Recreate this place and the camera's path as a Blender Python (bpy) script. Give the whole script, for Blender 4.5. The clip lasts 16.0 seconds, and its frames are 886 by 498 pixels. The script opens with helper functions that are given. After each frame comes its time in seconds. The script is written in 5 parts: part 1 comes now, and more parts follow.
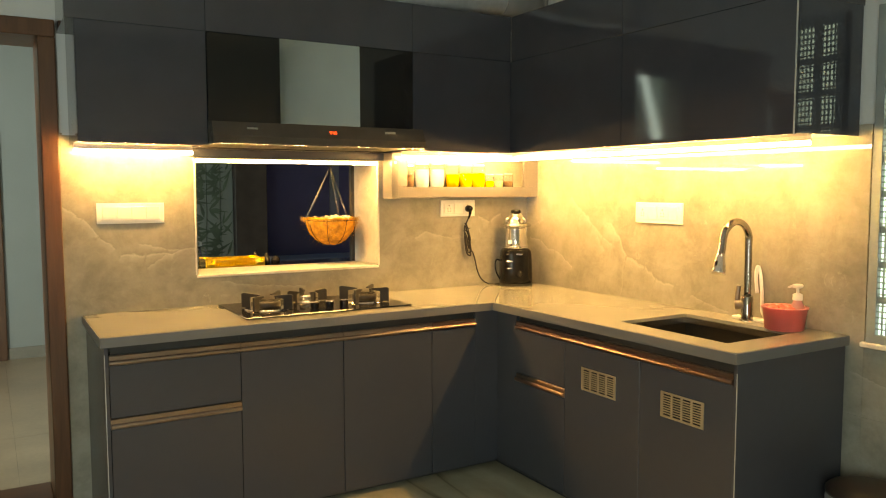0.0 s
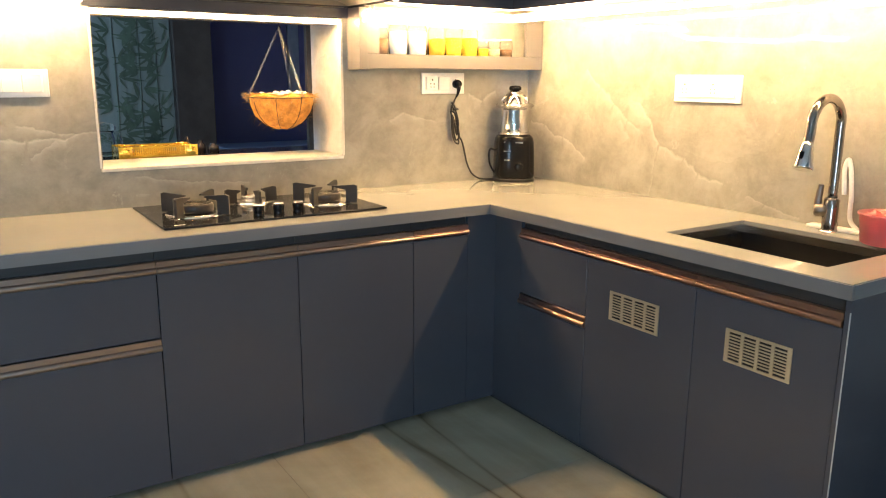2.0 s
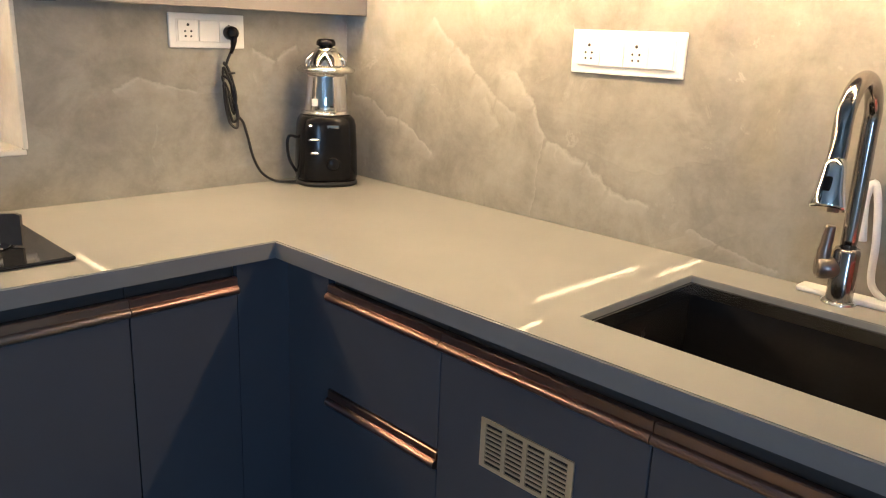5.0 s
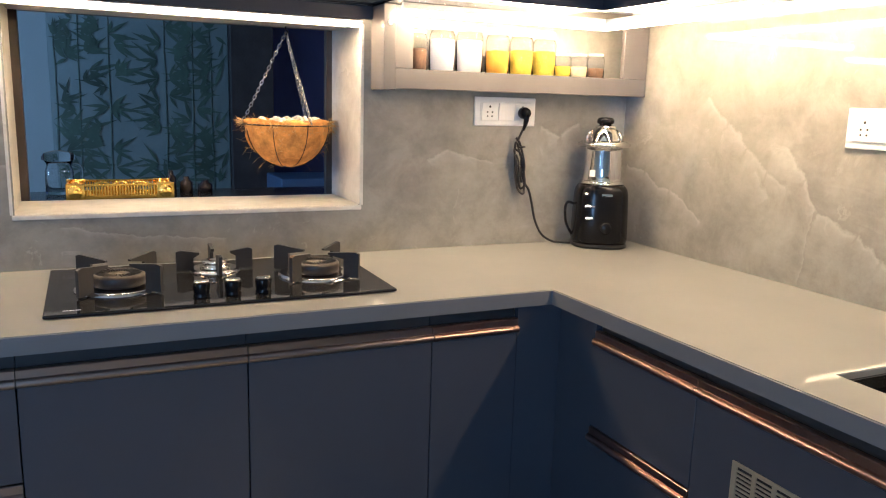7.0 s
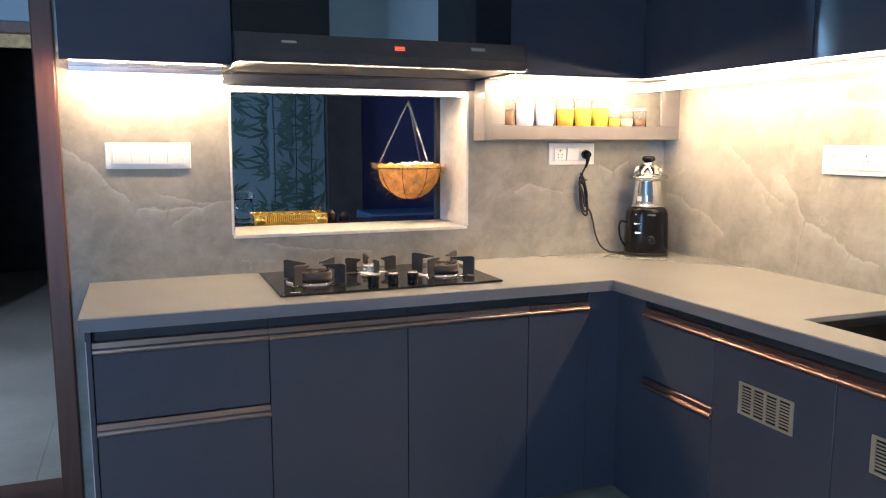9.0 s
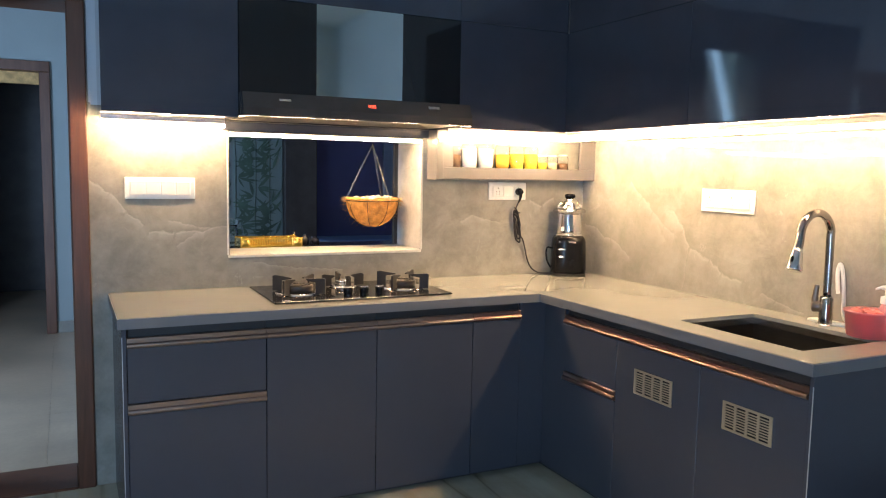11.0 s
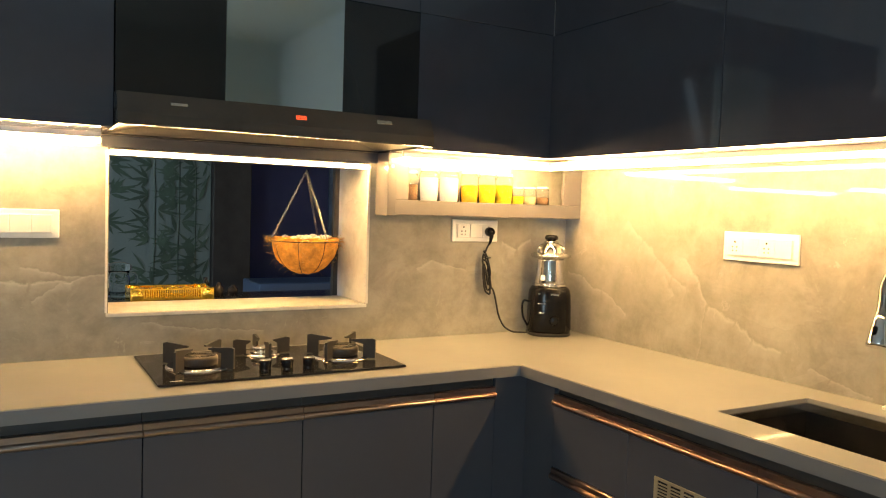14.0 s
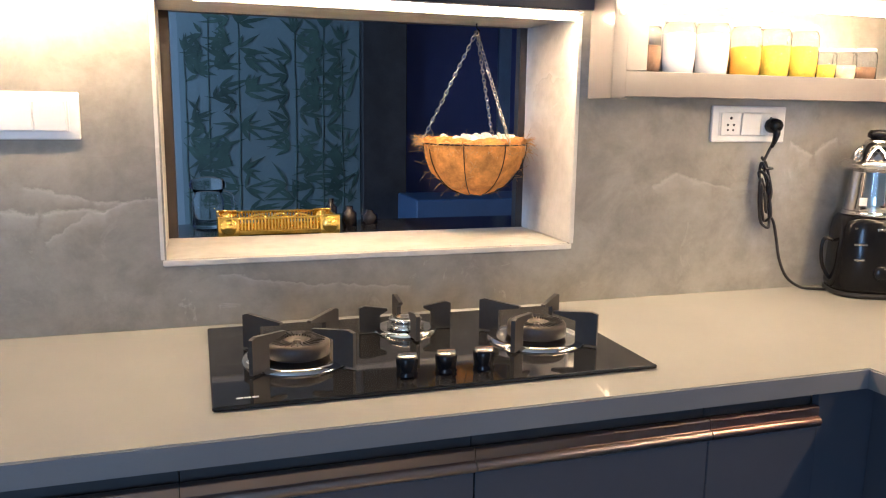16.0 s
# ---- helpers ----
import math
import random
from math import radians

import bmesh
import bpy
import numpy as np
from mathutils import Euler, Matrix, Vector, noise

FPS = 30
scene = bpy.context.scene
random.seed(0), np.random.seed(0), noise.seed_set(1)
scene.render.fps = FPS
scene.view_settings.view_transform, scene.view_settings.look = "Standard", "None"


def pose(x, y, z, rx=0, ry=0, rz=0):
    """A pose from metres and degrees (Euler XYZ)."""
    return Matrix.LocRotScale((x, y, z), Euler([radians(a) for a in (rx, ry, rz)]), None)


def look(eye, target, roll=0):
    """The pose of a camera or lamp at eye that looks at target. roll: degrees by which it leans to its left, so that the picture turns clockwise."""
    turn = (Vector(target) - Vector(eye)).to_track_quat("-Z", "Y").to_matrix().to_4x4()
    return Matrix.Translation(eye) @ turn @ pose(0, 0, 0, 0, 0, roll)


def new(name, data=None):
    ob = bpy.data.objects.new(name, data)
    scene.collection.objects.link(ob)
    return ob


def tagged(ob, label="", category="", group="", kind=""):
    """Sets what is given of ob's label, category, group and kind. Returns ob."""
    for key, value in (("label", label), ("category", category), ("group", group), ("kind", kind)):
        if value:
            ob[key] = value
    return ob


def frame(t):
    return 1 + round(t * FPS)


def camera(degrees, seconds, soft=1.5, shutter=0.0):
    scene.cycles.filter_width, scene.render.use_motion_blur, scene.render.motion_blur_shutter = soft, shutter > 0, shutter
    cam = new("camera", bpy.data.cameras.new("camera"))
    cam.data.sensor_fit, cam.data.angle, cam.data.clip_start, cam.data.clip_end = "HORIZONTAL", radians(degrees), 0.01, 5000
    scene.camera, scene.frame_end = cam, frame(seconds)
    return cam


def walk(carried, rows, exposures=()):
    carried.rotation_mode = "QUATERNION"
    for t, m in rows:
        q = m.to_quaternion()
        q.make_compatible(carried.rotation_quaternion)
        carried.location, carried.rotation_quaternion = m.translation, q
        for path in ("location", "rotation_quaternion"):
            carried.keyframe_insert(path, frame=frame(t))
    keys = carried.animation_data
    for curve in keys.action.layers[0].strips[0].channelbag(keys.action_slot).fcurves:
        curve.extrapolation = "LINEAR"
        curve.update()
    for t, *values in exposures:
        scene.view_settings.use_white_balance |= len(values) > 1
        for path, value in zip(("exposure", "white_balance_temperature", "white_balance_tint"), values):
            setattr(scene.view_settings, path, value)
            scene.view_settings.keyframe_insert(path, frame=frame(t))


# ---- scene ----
cam = camera(59.8, 16.0, 1.1)
PATH = [
    (0, (-2.9, -3.89, 1.454), (-1.883, -2.175, 1.299), -0.1),
    (0.5, (-2.852, -3.82, 1.412), (-1.831, -2.129, 1.097), -0.0),
    (1, (-2.71, -3.597, 1.393), (-1.671, -1.932, 1.008), 0.3),
    (1.5, (-2.594, -3.377, 1.362), (-1.553, -1.723, 0.936), 0.7),
    (2, (-2.506, -3.11, 1.376), (-1.443, -1.473, 0.937), 0.3),
    (2.5, (-2.339, -2.899, 1.35), (-1.202, -1.316, 0.902), 0.7),
    (3, (-2.13, -2.713, 1.343), (-0.932, -1.19, 0.847), 1.1),
    (3.2, (-2.059, -2.611, 1.331), (-0.791, -1.157, 0.807), 1.9),
    (3.5, (-1.925, -2.469, 1.325), (-0.524, -1.147, 0.787), 2.5),
    (6, (-1.55, -2.146, 1.376), (-0.351, -0.635, 0.85), 1.8),
    (6.2, (-1.526, -2.161, 1.354), (-0.472, -0.530, 0.877), 1.5),
    (6.5, (-1.671, -2.192, 1.382), (-0.692, -0.505, 0.938), 1.7),
    (7, (-1.818, -2.375, 1.371), (-0.99, -0.594, 0.994), 1.7),
    (7.5, (-1.904, -2.582, 1.373), (-1.163, -0.754, 1.043), 1.3),
    (8, (-1.994, -2.793, 1.38), (-1.296, -0.944, 1.074), 1.2),
    (8.5, (-2.173, -2.947, 1.391), (-1.474, -1.095, 1.104), 0.5),
    (11, (-2.698, -3.693, 1.44), (-1.82, -1.907, 1.241), 1.1),
    (11.5, (-2.734, -3.721, 1.471), (-1.819, -1.943, 1.434), 1.1),
    (12, (-2.719, -3.701, 1.485), (-1.78, -1.935, 1.508), 1.1),
    (12.5, (-2.618, -3.611, 1.488), (-1.617, -1.88, 1.536), 1.5),
    (13, (-2.48, -3.466, 1.49), (-1.469, -1.741, 1.542), 1.8),
    (13.5, (-2.393, -3.225, 1.466), (-1.388, -1.496, 1.472), 2.1),
    (14, (-2.323, -2.926, 1.436), (-1.333, -1.191, 1.331), 1.8),
    (14.5, (-2.208, -2.626, 1.393), (-1.299, -0.856, 1.194), 1.5),
    (14.7, (-2.175, -2.533, 1.389), (-1.330, -0.742, 1.109), 2.0),
    (15, (-2.107, -2.357, 1.35), (-1.379, -0.522, 1.03), 1.5),
    (15.5, (-2.044, -2.043, 1.37), (-1.37, -0.194, 1.014), 1.0),
    (16, (-1.933, -1.781, 1.36), (-1.332, 0.095, 1.012), 0.8),
]
# exposure and white balance along the walk
EXPO = [(0.0, 0.68, 16000, 6), (0.5, 0.78, 14000, 6), (1.0, 0.93, 8300, 8), (1.5, 0.93, 7600, 8), (2.5, 0.88, 6600, 9), (3.5, 0.80, 5900, 8), (6.0, 0.0, 5750, 10), (6.4, 0.10, 5300, 9), (7.0, 0.22, 5350, 11),
        (8.5, 0.48, 5400, 13), (11.0, 0.63, 6200, 12), (12.5, 0.55, 8100, 8), (13.5, 0.50, 9500, 8), (14.5, 0.45, 7700, 8), (15.0, 0.72, 6300, 10), (16.0, 0.48, 5500, 14)]
walk(cam, [(t, look(eye, target, roll)) for t, eye, target, roll in PATH], EXPO)

# ---- light ----
world = bpy.data.worlds.new("world")
scene.world = world
world.use_nodes = True
_sky = world.node_tree.nodes.new("ShaderNodeTexSky")
_sky.sky_type = "NISHITA"
_sky.sun_disc = False
_sky.sun_elevation = radians(12)
_sky.sun_rotation = radians(200)
_bg = world.node_tree.nodes["Background"]
world.node_tree.links.new(_sky.outputs[0], _bg.inputs[0])
_bg.inputs[1].default_value = 0.06
LED_POWER = 170.0
LED_COLOR = (1.0, 0.67, 0.345)
DAY_COLOR = (0.46, 0.69, 1.0)


def window_light(name, centre, target, w, h, watts):
    lamp = bpy.data.lights.new(name, "AREA")
    lamp.shape, lamp.size, lamp.size_y = "RECTANGLE", w, h
    lamp.energy, lamp.color = watts, DAY_COLOR
    ob = new(name, lamp)
    ob.matrix_world = look(centre, target)
    return ob


window_light("daylight_window_west", (-4.55, -3.45, 2.38), (-3.0, -3.3, 1.8), 0.10, 0.92, 2.4)
# added fill lamp behind the viewer, for bluish ambient light
window_light("fill_light_south", (-4.15, -5.26, 1.12), (-3.6, -3.0, 1.3), 0.76, 1.5, 60)
# added lamp that brightens the dining space from an unseen side
window_light("fill_light_dining", (-4.45, 0.52, 1.6), (-2.6, 2.2, 1.4), 0.34, 1.3, 62)

# ---- materials ----
def material(name, color, rough=0.5, metal=0.0, spec=0.5, coat=0.0, trans=0.0, ior=1.45, emit=0.0, emit_color=None):
    m = bpy.data.materials.new(name)
    m.use_nodes = True
    b = m.node_tree.nodes["Principled BSDF"]
    b.inputs["Base Color"].default_value = (*color, 1)
    b.inputs["Roughness"].default_value = rough
    b.inputs["Metallic"].default_value = metal
    b.inputs["Specular IOR Level"].default_value = spec
    b.inputs["Coat Weight"].default_value = coat
    b.inputs["Coat Roughness"].default_value = 0.06
    b.inputs["Transmission Weight"].default_value = trans
    b.inputs["IOR"].default_value = ior
    if emit:
        b.inputs["Emission Color"].default_value = (*(emit_color or color), 1)
        b.inputs["Emission Strength"].default_value = emit
    return m


def nd(m, kind, **inputs):
    n = m.node_tree.nodes.new(kind)
    for k, v in inputs.items():
        n.inputs[k.replace("_", " ")].default_value = v
    return n


def ln(m, a, b):
    m.node_tree.links.new(a, b)


def bsdf(m):
    return m.node_tree.nodes["Principled BSDF"]


def ramp(m, src, stops):
    r = m.node_tree.nodes.new("ShaderNodeValToRGB")
    e = r.color_ramp.elements
    while len(e) < len(stops):
        e.new(0.5)
    for el, (p, c) in zip(e, stops):
        el.position = p
        el.color = (*c, 1) if len(c) == 3 else c
    ln(m, src, r.inputs[0])
    return r.outputs[0]


def mixed(m, fac, a, b, kind="MIX"):
    x = m.node_tree.nodes.new("ShaderNodeMix")
    x.data_type, x.blend_type = "RGBA", kind
    for sock, val in ((x.inputs[0], fac), (x.inputs[6], a), (x.inputs[7], b)):
        if hasattr(val, "links"):
            ln(m, val, sock)
        elif isinstance(val, tuple):
            sock.default_value = (*val, 1)
        else:
            sock.default_value = val
    return x.outputs[2]


def place(m, scale=(1, 1, 1), turn=(0, 0, 0)):
    g = m.node_tree.nodes.new("ShaderNodeNewGeometry")
    mp = m.node_tree.nodes.new("ShaderNodeMapping")
    mp.inputs["Scale"].default_value = scale
    mp.inputs["Rotation"].default_value = [radians(a) for a in turn]
    ln(m, g.outputs["Position"], mp.inputs[0])
    return mp.outputs[0]


def noise_of(m, vec, scale, detail=4.0, rough=0.55, dist=0.0):
    n = nd(m, "ShaderNodeTexNoise", Scale=scale, Detail=detail, Roughness=rough, Distortion=dist)
    ln(m, vec, n.inputs["Vector"])
    return n.outputs["Fac"]


def bumped(m, height, strength=0.1, distance=0.01):
    b = nd(m, "ShaderNodeBump", Strength=strength, Distance=distance)
    ln(m, height, b.inputs["Height"])
    ln(m, b.outputs[0], bsdf(m).inputs["Normal"])


def rough_var(m, src, lo, hi):
    r = nd(m, "ShaderNodeMapRange")
    r.inputs["To Min"].default_value, r.inputs["To Max"].default_value = lo, hi
    ln(m, src, r.inputs["Value"])
    ln(m, r.outputs[0], bsdf(m).inputs["Roughness"])


def grainy(name, color, rough=0.5, amount=0.12, scale=6.0, fine=60.0, **kw):
    """A plain surface with broad and fine variation and slight relief."""
    m = material(name, color, rough, **kw)
    p = place(m)
    n1, n2 = noise_of(m, p, scale), noise_of(m, p, fine, 3)
    lo = tuple(c * (1 - amount) for c in color)
    hi = tuple(min(1, c * (1 + amount)) for c in color)
    c1 = ramp(m, n1, [(0.3, lo), (0.7, hi)])
    c2 = ramp(m, n2, [(0.3, (1 - amount / 2,) * 3), (0.7, (1, 1, 1))])
    ln(m, mixed(m, 1.0, c1, c2, "MULTIPLY"), bsdf(m).inputs["Base Color"])
    rough_var(m, n1, max(0.006, rough * 0.8), min(1, rough * 1.25))
    if rough >= 0.3:
        bumped(m, n2, 0.05, 0.002)
    return m


def vmath(m, op, a, b):
    n = m.node_tree.nodes.new("ShaderNodeVectorMath")
    n.operation = op
    ln(m, a, n.inputs[0])
    if op == "SCALE":
        n.inputs[3].default_value = b
    elif hasattr(b, "links"):
        ln(m, b, n.inputs[1])
    else:
        n.inputs[1].default_value = b
    return n.outputs["Value"] if op == "DOT_PRODUCT" else n.outputs[0]


def drawn_vein(m, pos, p, q, wide, strong, base, pale, dark):
    """One wavering vein from p to q on the slabs: pale on one side, a thin dark line on the other."""
    d = (q - p).normalized()
    side = d.cross(Vector((1, 0, 0)) if abs(d.x) < 1e-6 else Vector((0, 1, 0))).normalized()
    rel = vmath(m, "SUBTRACT", pos, tuple(p))
    off = vmath(m, "DOT_PRODUCT", rel, tuple(side / (wide * 2)))
    along = vmath(m, "DOT_PRODUCT", rel, tuple(d / (q - p).length))
    half = m.node_tree.nodes.new("ShaderNodeMath")
    half.operation, half.inputs[1].default_value = "ADD", 0.5
    ln(m, off, half.inputs[0])
    fade = ramp(m, along, [(0.0, (0, 0, 0)), (0.06, (strong,) * 3), (0.94, (strong,) * 3), (1.0, (0, 0, 0))])
    lightside = ramp(m, half.outputs[0], [(0.0, (0, 0, 0)), (0.36, (0.4,) * 3), (0.46, (0.9,) * 3), (0.54, (0, 0, 0))])
    darkside = ramp(m, half.outputs[0], [(0.50, (0, 0, 0)), (0.55, (0.32,) * 3), (0.68, (0.12,) * 3), (0.9, (0, 0, 0))])
    base = mixed(m, mixed(m, 1.0, lightside, fade, "MULTIPLY"), base, pale)
    return mixed(m, mixed(m, 1.0, darkside, fade, "MULTIPLY"), base, dark)


def marble(name, dark, light, vein, rough, turn=(0, 0, 0), scale=1.0, veins=0.5, drawn=()):
    """Grey stone slab with clouds, soft pale drifts, and a few long thin veins with darker edges."""
    m = material(name, light, rough)
    p = place(m, (scale,) * 3, turn)
    clouds = noise_of(m, p, 1.7, 9, 0.66, 0.25)
    base = ramp(m, clouds, [(0.28, dark), (0.74, light)])
    fine = noise_of(m, p, 26, 6, 0.72)
    base = mixed(m, 1.0, base, ramp(m, fine, [(0.25, (0.88,) * 3), (0.7, (1.04,) * 3)]), "MULTIPLY")
    mottle = noise_of(m, p, 5.5, 8, 0.7, 0.35)
    base = mixed(m, 1.0, base, ramp(m, mottle, [(0.32, (0.78, 0.77, 0.76)), (0.52, (1, 1, 1)), (0.72, (1.14, 1.14, 1.13))]), "MULTIPLY")
    flake = ramp(m, noise_of(m, p, 9.0, 5, 0.7, 1.6), [(0.60, (0, 0, 0)), (0.66, (0.35,) * 3), (0.70, (0, 0, 0))])
    base = mixed(m, mixed(m, 1.0, flake, ramp(m, noise_of(m, p, 2.7, 2), [(0.5, (0, 0, 0)), (0.65, (1, 1, 1))]), "MULTIPLY"), base, vein)
    slanted = place(m, (0.9 * scale, 0.9 * scale, 5 * scale), (turn[0] + 24, turn[1] + 24, turn[2]))
    streak = noise_of(m, slanted, 1.3, 7, 0.62, 0.5)
    base = mixed(m, 1.0, base, ramp(m, streak, [(0.34, (0.95,) * 3), (0.66, (1.05,) * 3)]), "MULTIPLY")
    warp = noise_of(m, place(m, (0.55 * scale, 0.55 * scale, 1.3 * scale), (turn[0] + 38, turn[1] + 30, turn[2])), 1.35, 5, 0.58, 0.6)
    gate = ramp(m, noise_of(m, p, 1.6, 3), [(0.46, (0, 0, 0)), (0.64, (veins,) * 3)])
    pale = ramp(m, warp, [(0.470, (0, 0, 0)), (0.498, (1, 1, 1)), (0.503, (0, 0, 0))])
    base = mixed(m, mixed(m, 1.0, pale, gate, "MULTIPLY"), base, vein)
    edge = ramp(m, warp, [(0.500, (0, 0, 0)), (0.505, (0.8,) * 3), (0.512, (0, 0, 0))])
    base = mixed(m, mixed(m, 1.0, edge, gate, "MULTIPLY"), base, tuple(c * 0.55 for c in dark))
    if drawn:
        g = m.node_tree.nodes.new("ShaderNodeNewGeometry")
        wob = nd(m, "ShaderNodeTexNoise", Scale=6.0, Detail=8.0, Roughness=0.68)
        ln(m, g.outputs["Position"], wob.inputs["Vector"])
        shift = vmath(m, "SCALE", vmath(m, "SUBTRACT", wob.outputs["Color"], (0.5, 0.5, 0.5)), 0.095)
        pos = vmath(m, "ADD", g.outputs["Position"], shift)
        for p, q, wide, strong in drawn:
            base = drawn_vein(m, pos, Vector(p), Vector(q), wide, strong, base, vein, tuple(c * 0.5 for c in dark))
    ln(m, base, bsdf(m).inputs["Base Color"])
    rough_var(m, fine, rough * 0.8, rough * 1.3)
    bumped(m, fine, 0.02, 0.002)
    return m


M = {}
M["cab_low"] = grainy("slate_blue_laminate", (0.053, 0.057, 0.072), 0.24, 0.04, 1.6, 30, spec=0.5)
M["cab_up"] = grainy("slate_blue_gloss_laminate", (0.040, 0.044, 0.060), 0.045, 0.06, 5, 200, spec=0.9)
M["carcass"] = grainy("dark_carcass", (0.03, 0.03, 0.032), 0.6)
M["edge"] = grainy("pale_edge_band", (0.42, 0.42, 0.43), 0.4)
M["counter"] = grainy("greige_quartz", (0.276, 0.277, 0.263), 0.010, 0.04, 3, 240, spec=0.6)
# the slab's quartz again, rougher, and darkened for edges the LEDs miss
M["counter_edge"] = grainy("honed_shaded_quartz_edge", (0.150, 0.152, 0.158), 0.35, 0.05, 3, 240, spec=0.4)
# veins of the cladding: half width, strength, and a line of (along the wall, height)
EAST_VEINS = (
    (0.056, 0.35, ((-0.44, 1.41), (-0.52, 1.335), (-0.60, 1.255), (-0.69, 1.19), (-0.78, 1.15))),
    (0.050, 0.46, ((-0.75, 1.275), (-0.835, 1.177), (-0.875, 1.085), (-1.01, 1.043), (-1.09, 1.0), (-1.21, 0.972))),
    (0.018, 0.26, ((-0.865, 1.09), (-0.852, 0.98), (-0.856, 0.87))),
    (0.035, 0.41, ((-0.03, 1.17), (-0.134, 1.133), (-0.28, 1.085), (-0.44, 1.0))),
    (0.027, 0.35, ((-1.31, 0.945), (-1.40, 0.917), (-1.54, 0.872))),
    (0.062, 0.29, ((-0.64, 1.20), (-0.70, 1.11))),
    (0.025, 0.38, ((-2.12, 0.74), (-2.70, 0.55))))
NORTH_VEINS = (
    (0.037, 0.46, ((-2.62, 1.395), (-2.52, 1.32), (-2.463, 1.232), (-2.39, 1.178))),
    (0.044, 0.59, ((-2.37, 1.15), (-2.25, 1.147), (-2.12, 1.155))),
    (0.027, 0.42, ((-2.28, 1.21), (-2.15, 1.175), (-2.00, 1.16))),
    (0.022, 0.38, ((-2.24, 1.08), (-2.15, 1.145), (-2.08, 1.17))),
    (0.050, 0.46, ((-0.35, 1.295), (-0.26, 1.257), (-0.18, 1.305))),
    (0.035, 0.38, ((-0.78, 1.175), (-0.70, 1.205), (-0.52, 1.16))),
    (0.022, 0.34, ((-1.90, 0.985), (-1.62, 0.955), (-1.45, 0.93))))


def vein_rows(lines, spot):
    return [(spot(*p), spot(*q), wide, strong) for wide, strong, pts in lines for p, q in zip(pts, pts[1:])]


CLADDING = ((0.218, 0.207, 0.182), (0.35, 0.335, 0.297), (0.50, 0.475, 0.425), 0.014)
M["splash_east"] = marble("grey_marble_slab_sink_wall", *CLADDING, veins=0.10, drawn=vein_rows(EAST_VEINS, lambda y, z: (0.02, y, z)))
M["splash_north"] = marble("grey_marble_slab_hob_wall", *CLADDING, veins=0.10, drawn=vein_rows(NORTH_VEINS, lambda x, z: (x, 0.0, z)))
M["reveal"] = marble("pale_marble_lining", (0.52, 0.50, 0.46), (0.66, 0.64, 0.60), (0.76, 0.74, 0.7), 0.42)
M["paint"] = grainy("white_wall_paint", (0.52, 0.55, 0.58), 0.75, 0.05, 1.5, 90)
M["back_paint"] = grainy("grey_green_wall_paint", (0.46, 0.52, 0.53), 0.75, 0.05, 1.5, 90)
# pale dining walls, darkened in colour so they look dimly lit
M["dining_dim_paint"] = grainy("dimmed_grey_green_paint", (0.25, 0.275, 0.27), 0.75, 0.06, 1.5, 90)
M["dining_floor"] = grainy("brown_beige_floor_tile", (0.36, 0.26, 0.18), 0.3, 0.2, 2.0, 40)
M["ceiling"] = grainy("ceiling_paint", (0.60, 0.62, 0.62), 0.8, 0.03, 1.2, 70)
M["copper"] = material("rose_copper_profile", (0.31, 0.205, 0.175), 0.30, metal=1.0)
# the same copper, greyed for pulls that stand in different light
M["copper_greyed"] = material("greyed_copper_profile", (0.38, 0.30, 0.27), 0.28, metal=1.0)
M["steel"] = grainy("brushed_steel", (0.62, 0.61, 0.59), 0.22, 0.06, 9, 260, metal=1.0)
M["chrome"] = grainy("polished_chrome", (0.74, 0.73, 0.72), 0.07, 0.04, 9, 260, metal=1.0)
M["faucet"] = grainy("smoked_chrome", (0.33, 0.305, 0.28), 0.14, 0.08, 9, 260, metal=1.0)
M["tap_dark"] = grainy("dark_smoked_metal", (0.20, 0.17, 0.145), 0.3, 0.08, 9, 260, metal=0.9)
M["sink"] = grainy("dark_coated_sink", (0.026, 0.024, 0.023), 0.25, 0.15, 7, 200)
M["mirror"] = grainy("hood_mirror_panel", (0.62, 0.68, 0.66), 0.06, 0.02, 2, 30, metal=1.0)
M["black_glass"] = material("black_glass", (0.014, 0.014, 0.015), 0.05, spec=0.6)
M["hood_black"] = grainy("black_enamel", (0.045, 0.043, 0.042), 0.2, 0.1, 8, 200)
M["hood_under"] = grainy("hood_underside_steel", (0.17, 0.157, 0.138), 0.32, 0.08, 6, 60)
M["iron"] = grainy("cast_iron", (0.030, 0.028, 0.027), 0.55, 0.25, 12, 120)
M["burner"] = grainy("burner_cap", (0.06, 0.052, 0.046), 0.45, 0.25, 14, 150, metal=0.5)
M["plastic_black"] = grainy("black_plastic", (0.007, 0.007, 0.008), 0.16, 0.1, 9, 150, spec=0.25)
M["plastic_white"] = grainy("white_plastic", (0.74, 0.73, 0.71), 0.35, 0.04, 8, 150)
M["socket_hole_shade"] = material("socket_hole_shade", (0.03, 0.028, 0.026), 0.6)
M["rubber"] = grainy("black_rubber", (0.014, 0.013, 0.013), 0.5, 0.1, 10, 120)
M["brass_vent"] = grainy("champagne_vent", (0.64, 0.56, 0.42), 0.36, 0.06, 7, 150, metal=0.75)
M["hollow"] = material("hollow_shade", (0.012, 0.011, 0.01), 0.8)
M["gold"] = grainy("gold_plated_tray", (0.92, 0.62, 0.14), 0.24, 0.15, 30, 120, metal=1.0)
M["coir"] = grainy("coir_fibre", (0.62, 0.28, 0.065), 0.9, 0.4, 26, 160)
M["fibre"] = grainy("loose_coir_fibre", (0.56, 0.33, 0.13), 0.9, 0.3, 20, 90)
M["wire"] = grainy("dark_wire", (0.035, 0.03, 0.026), 0.4, 0.2, 30, 90, metal=0.8)
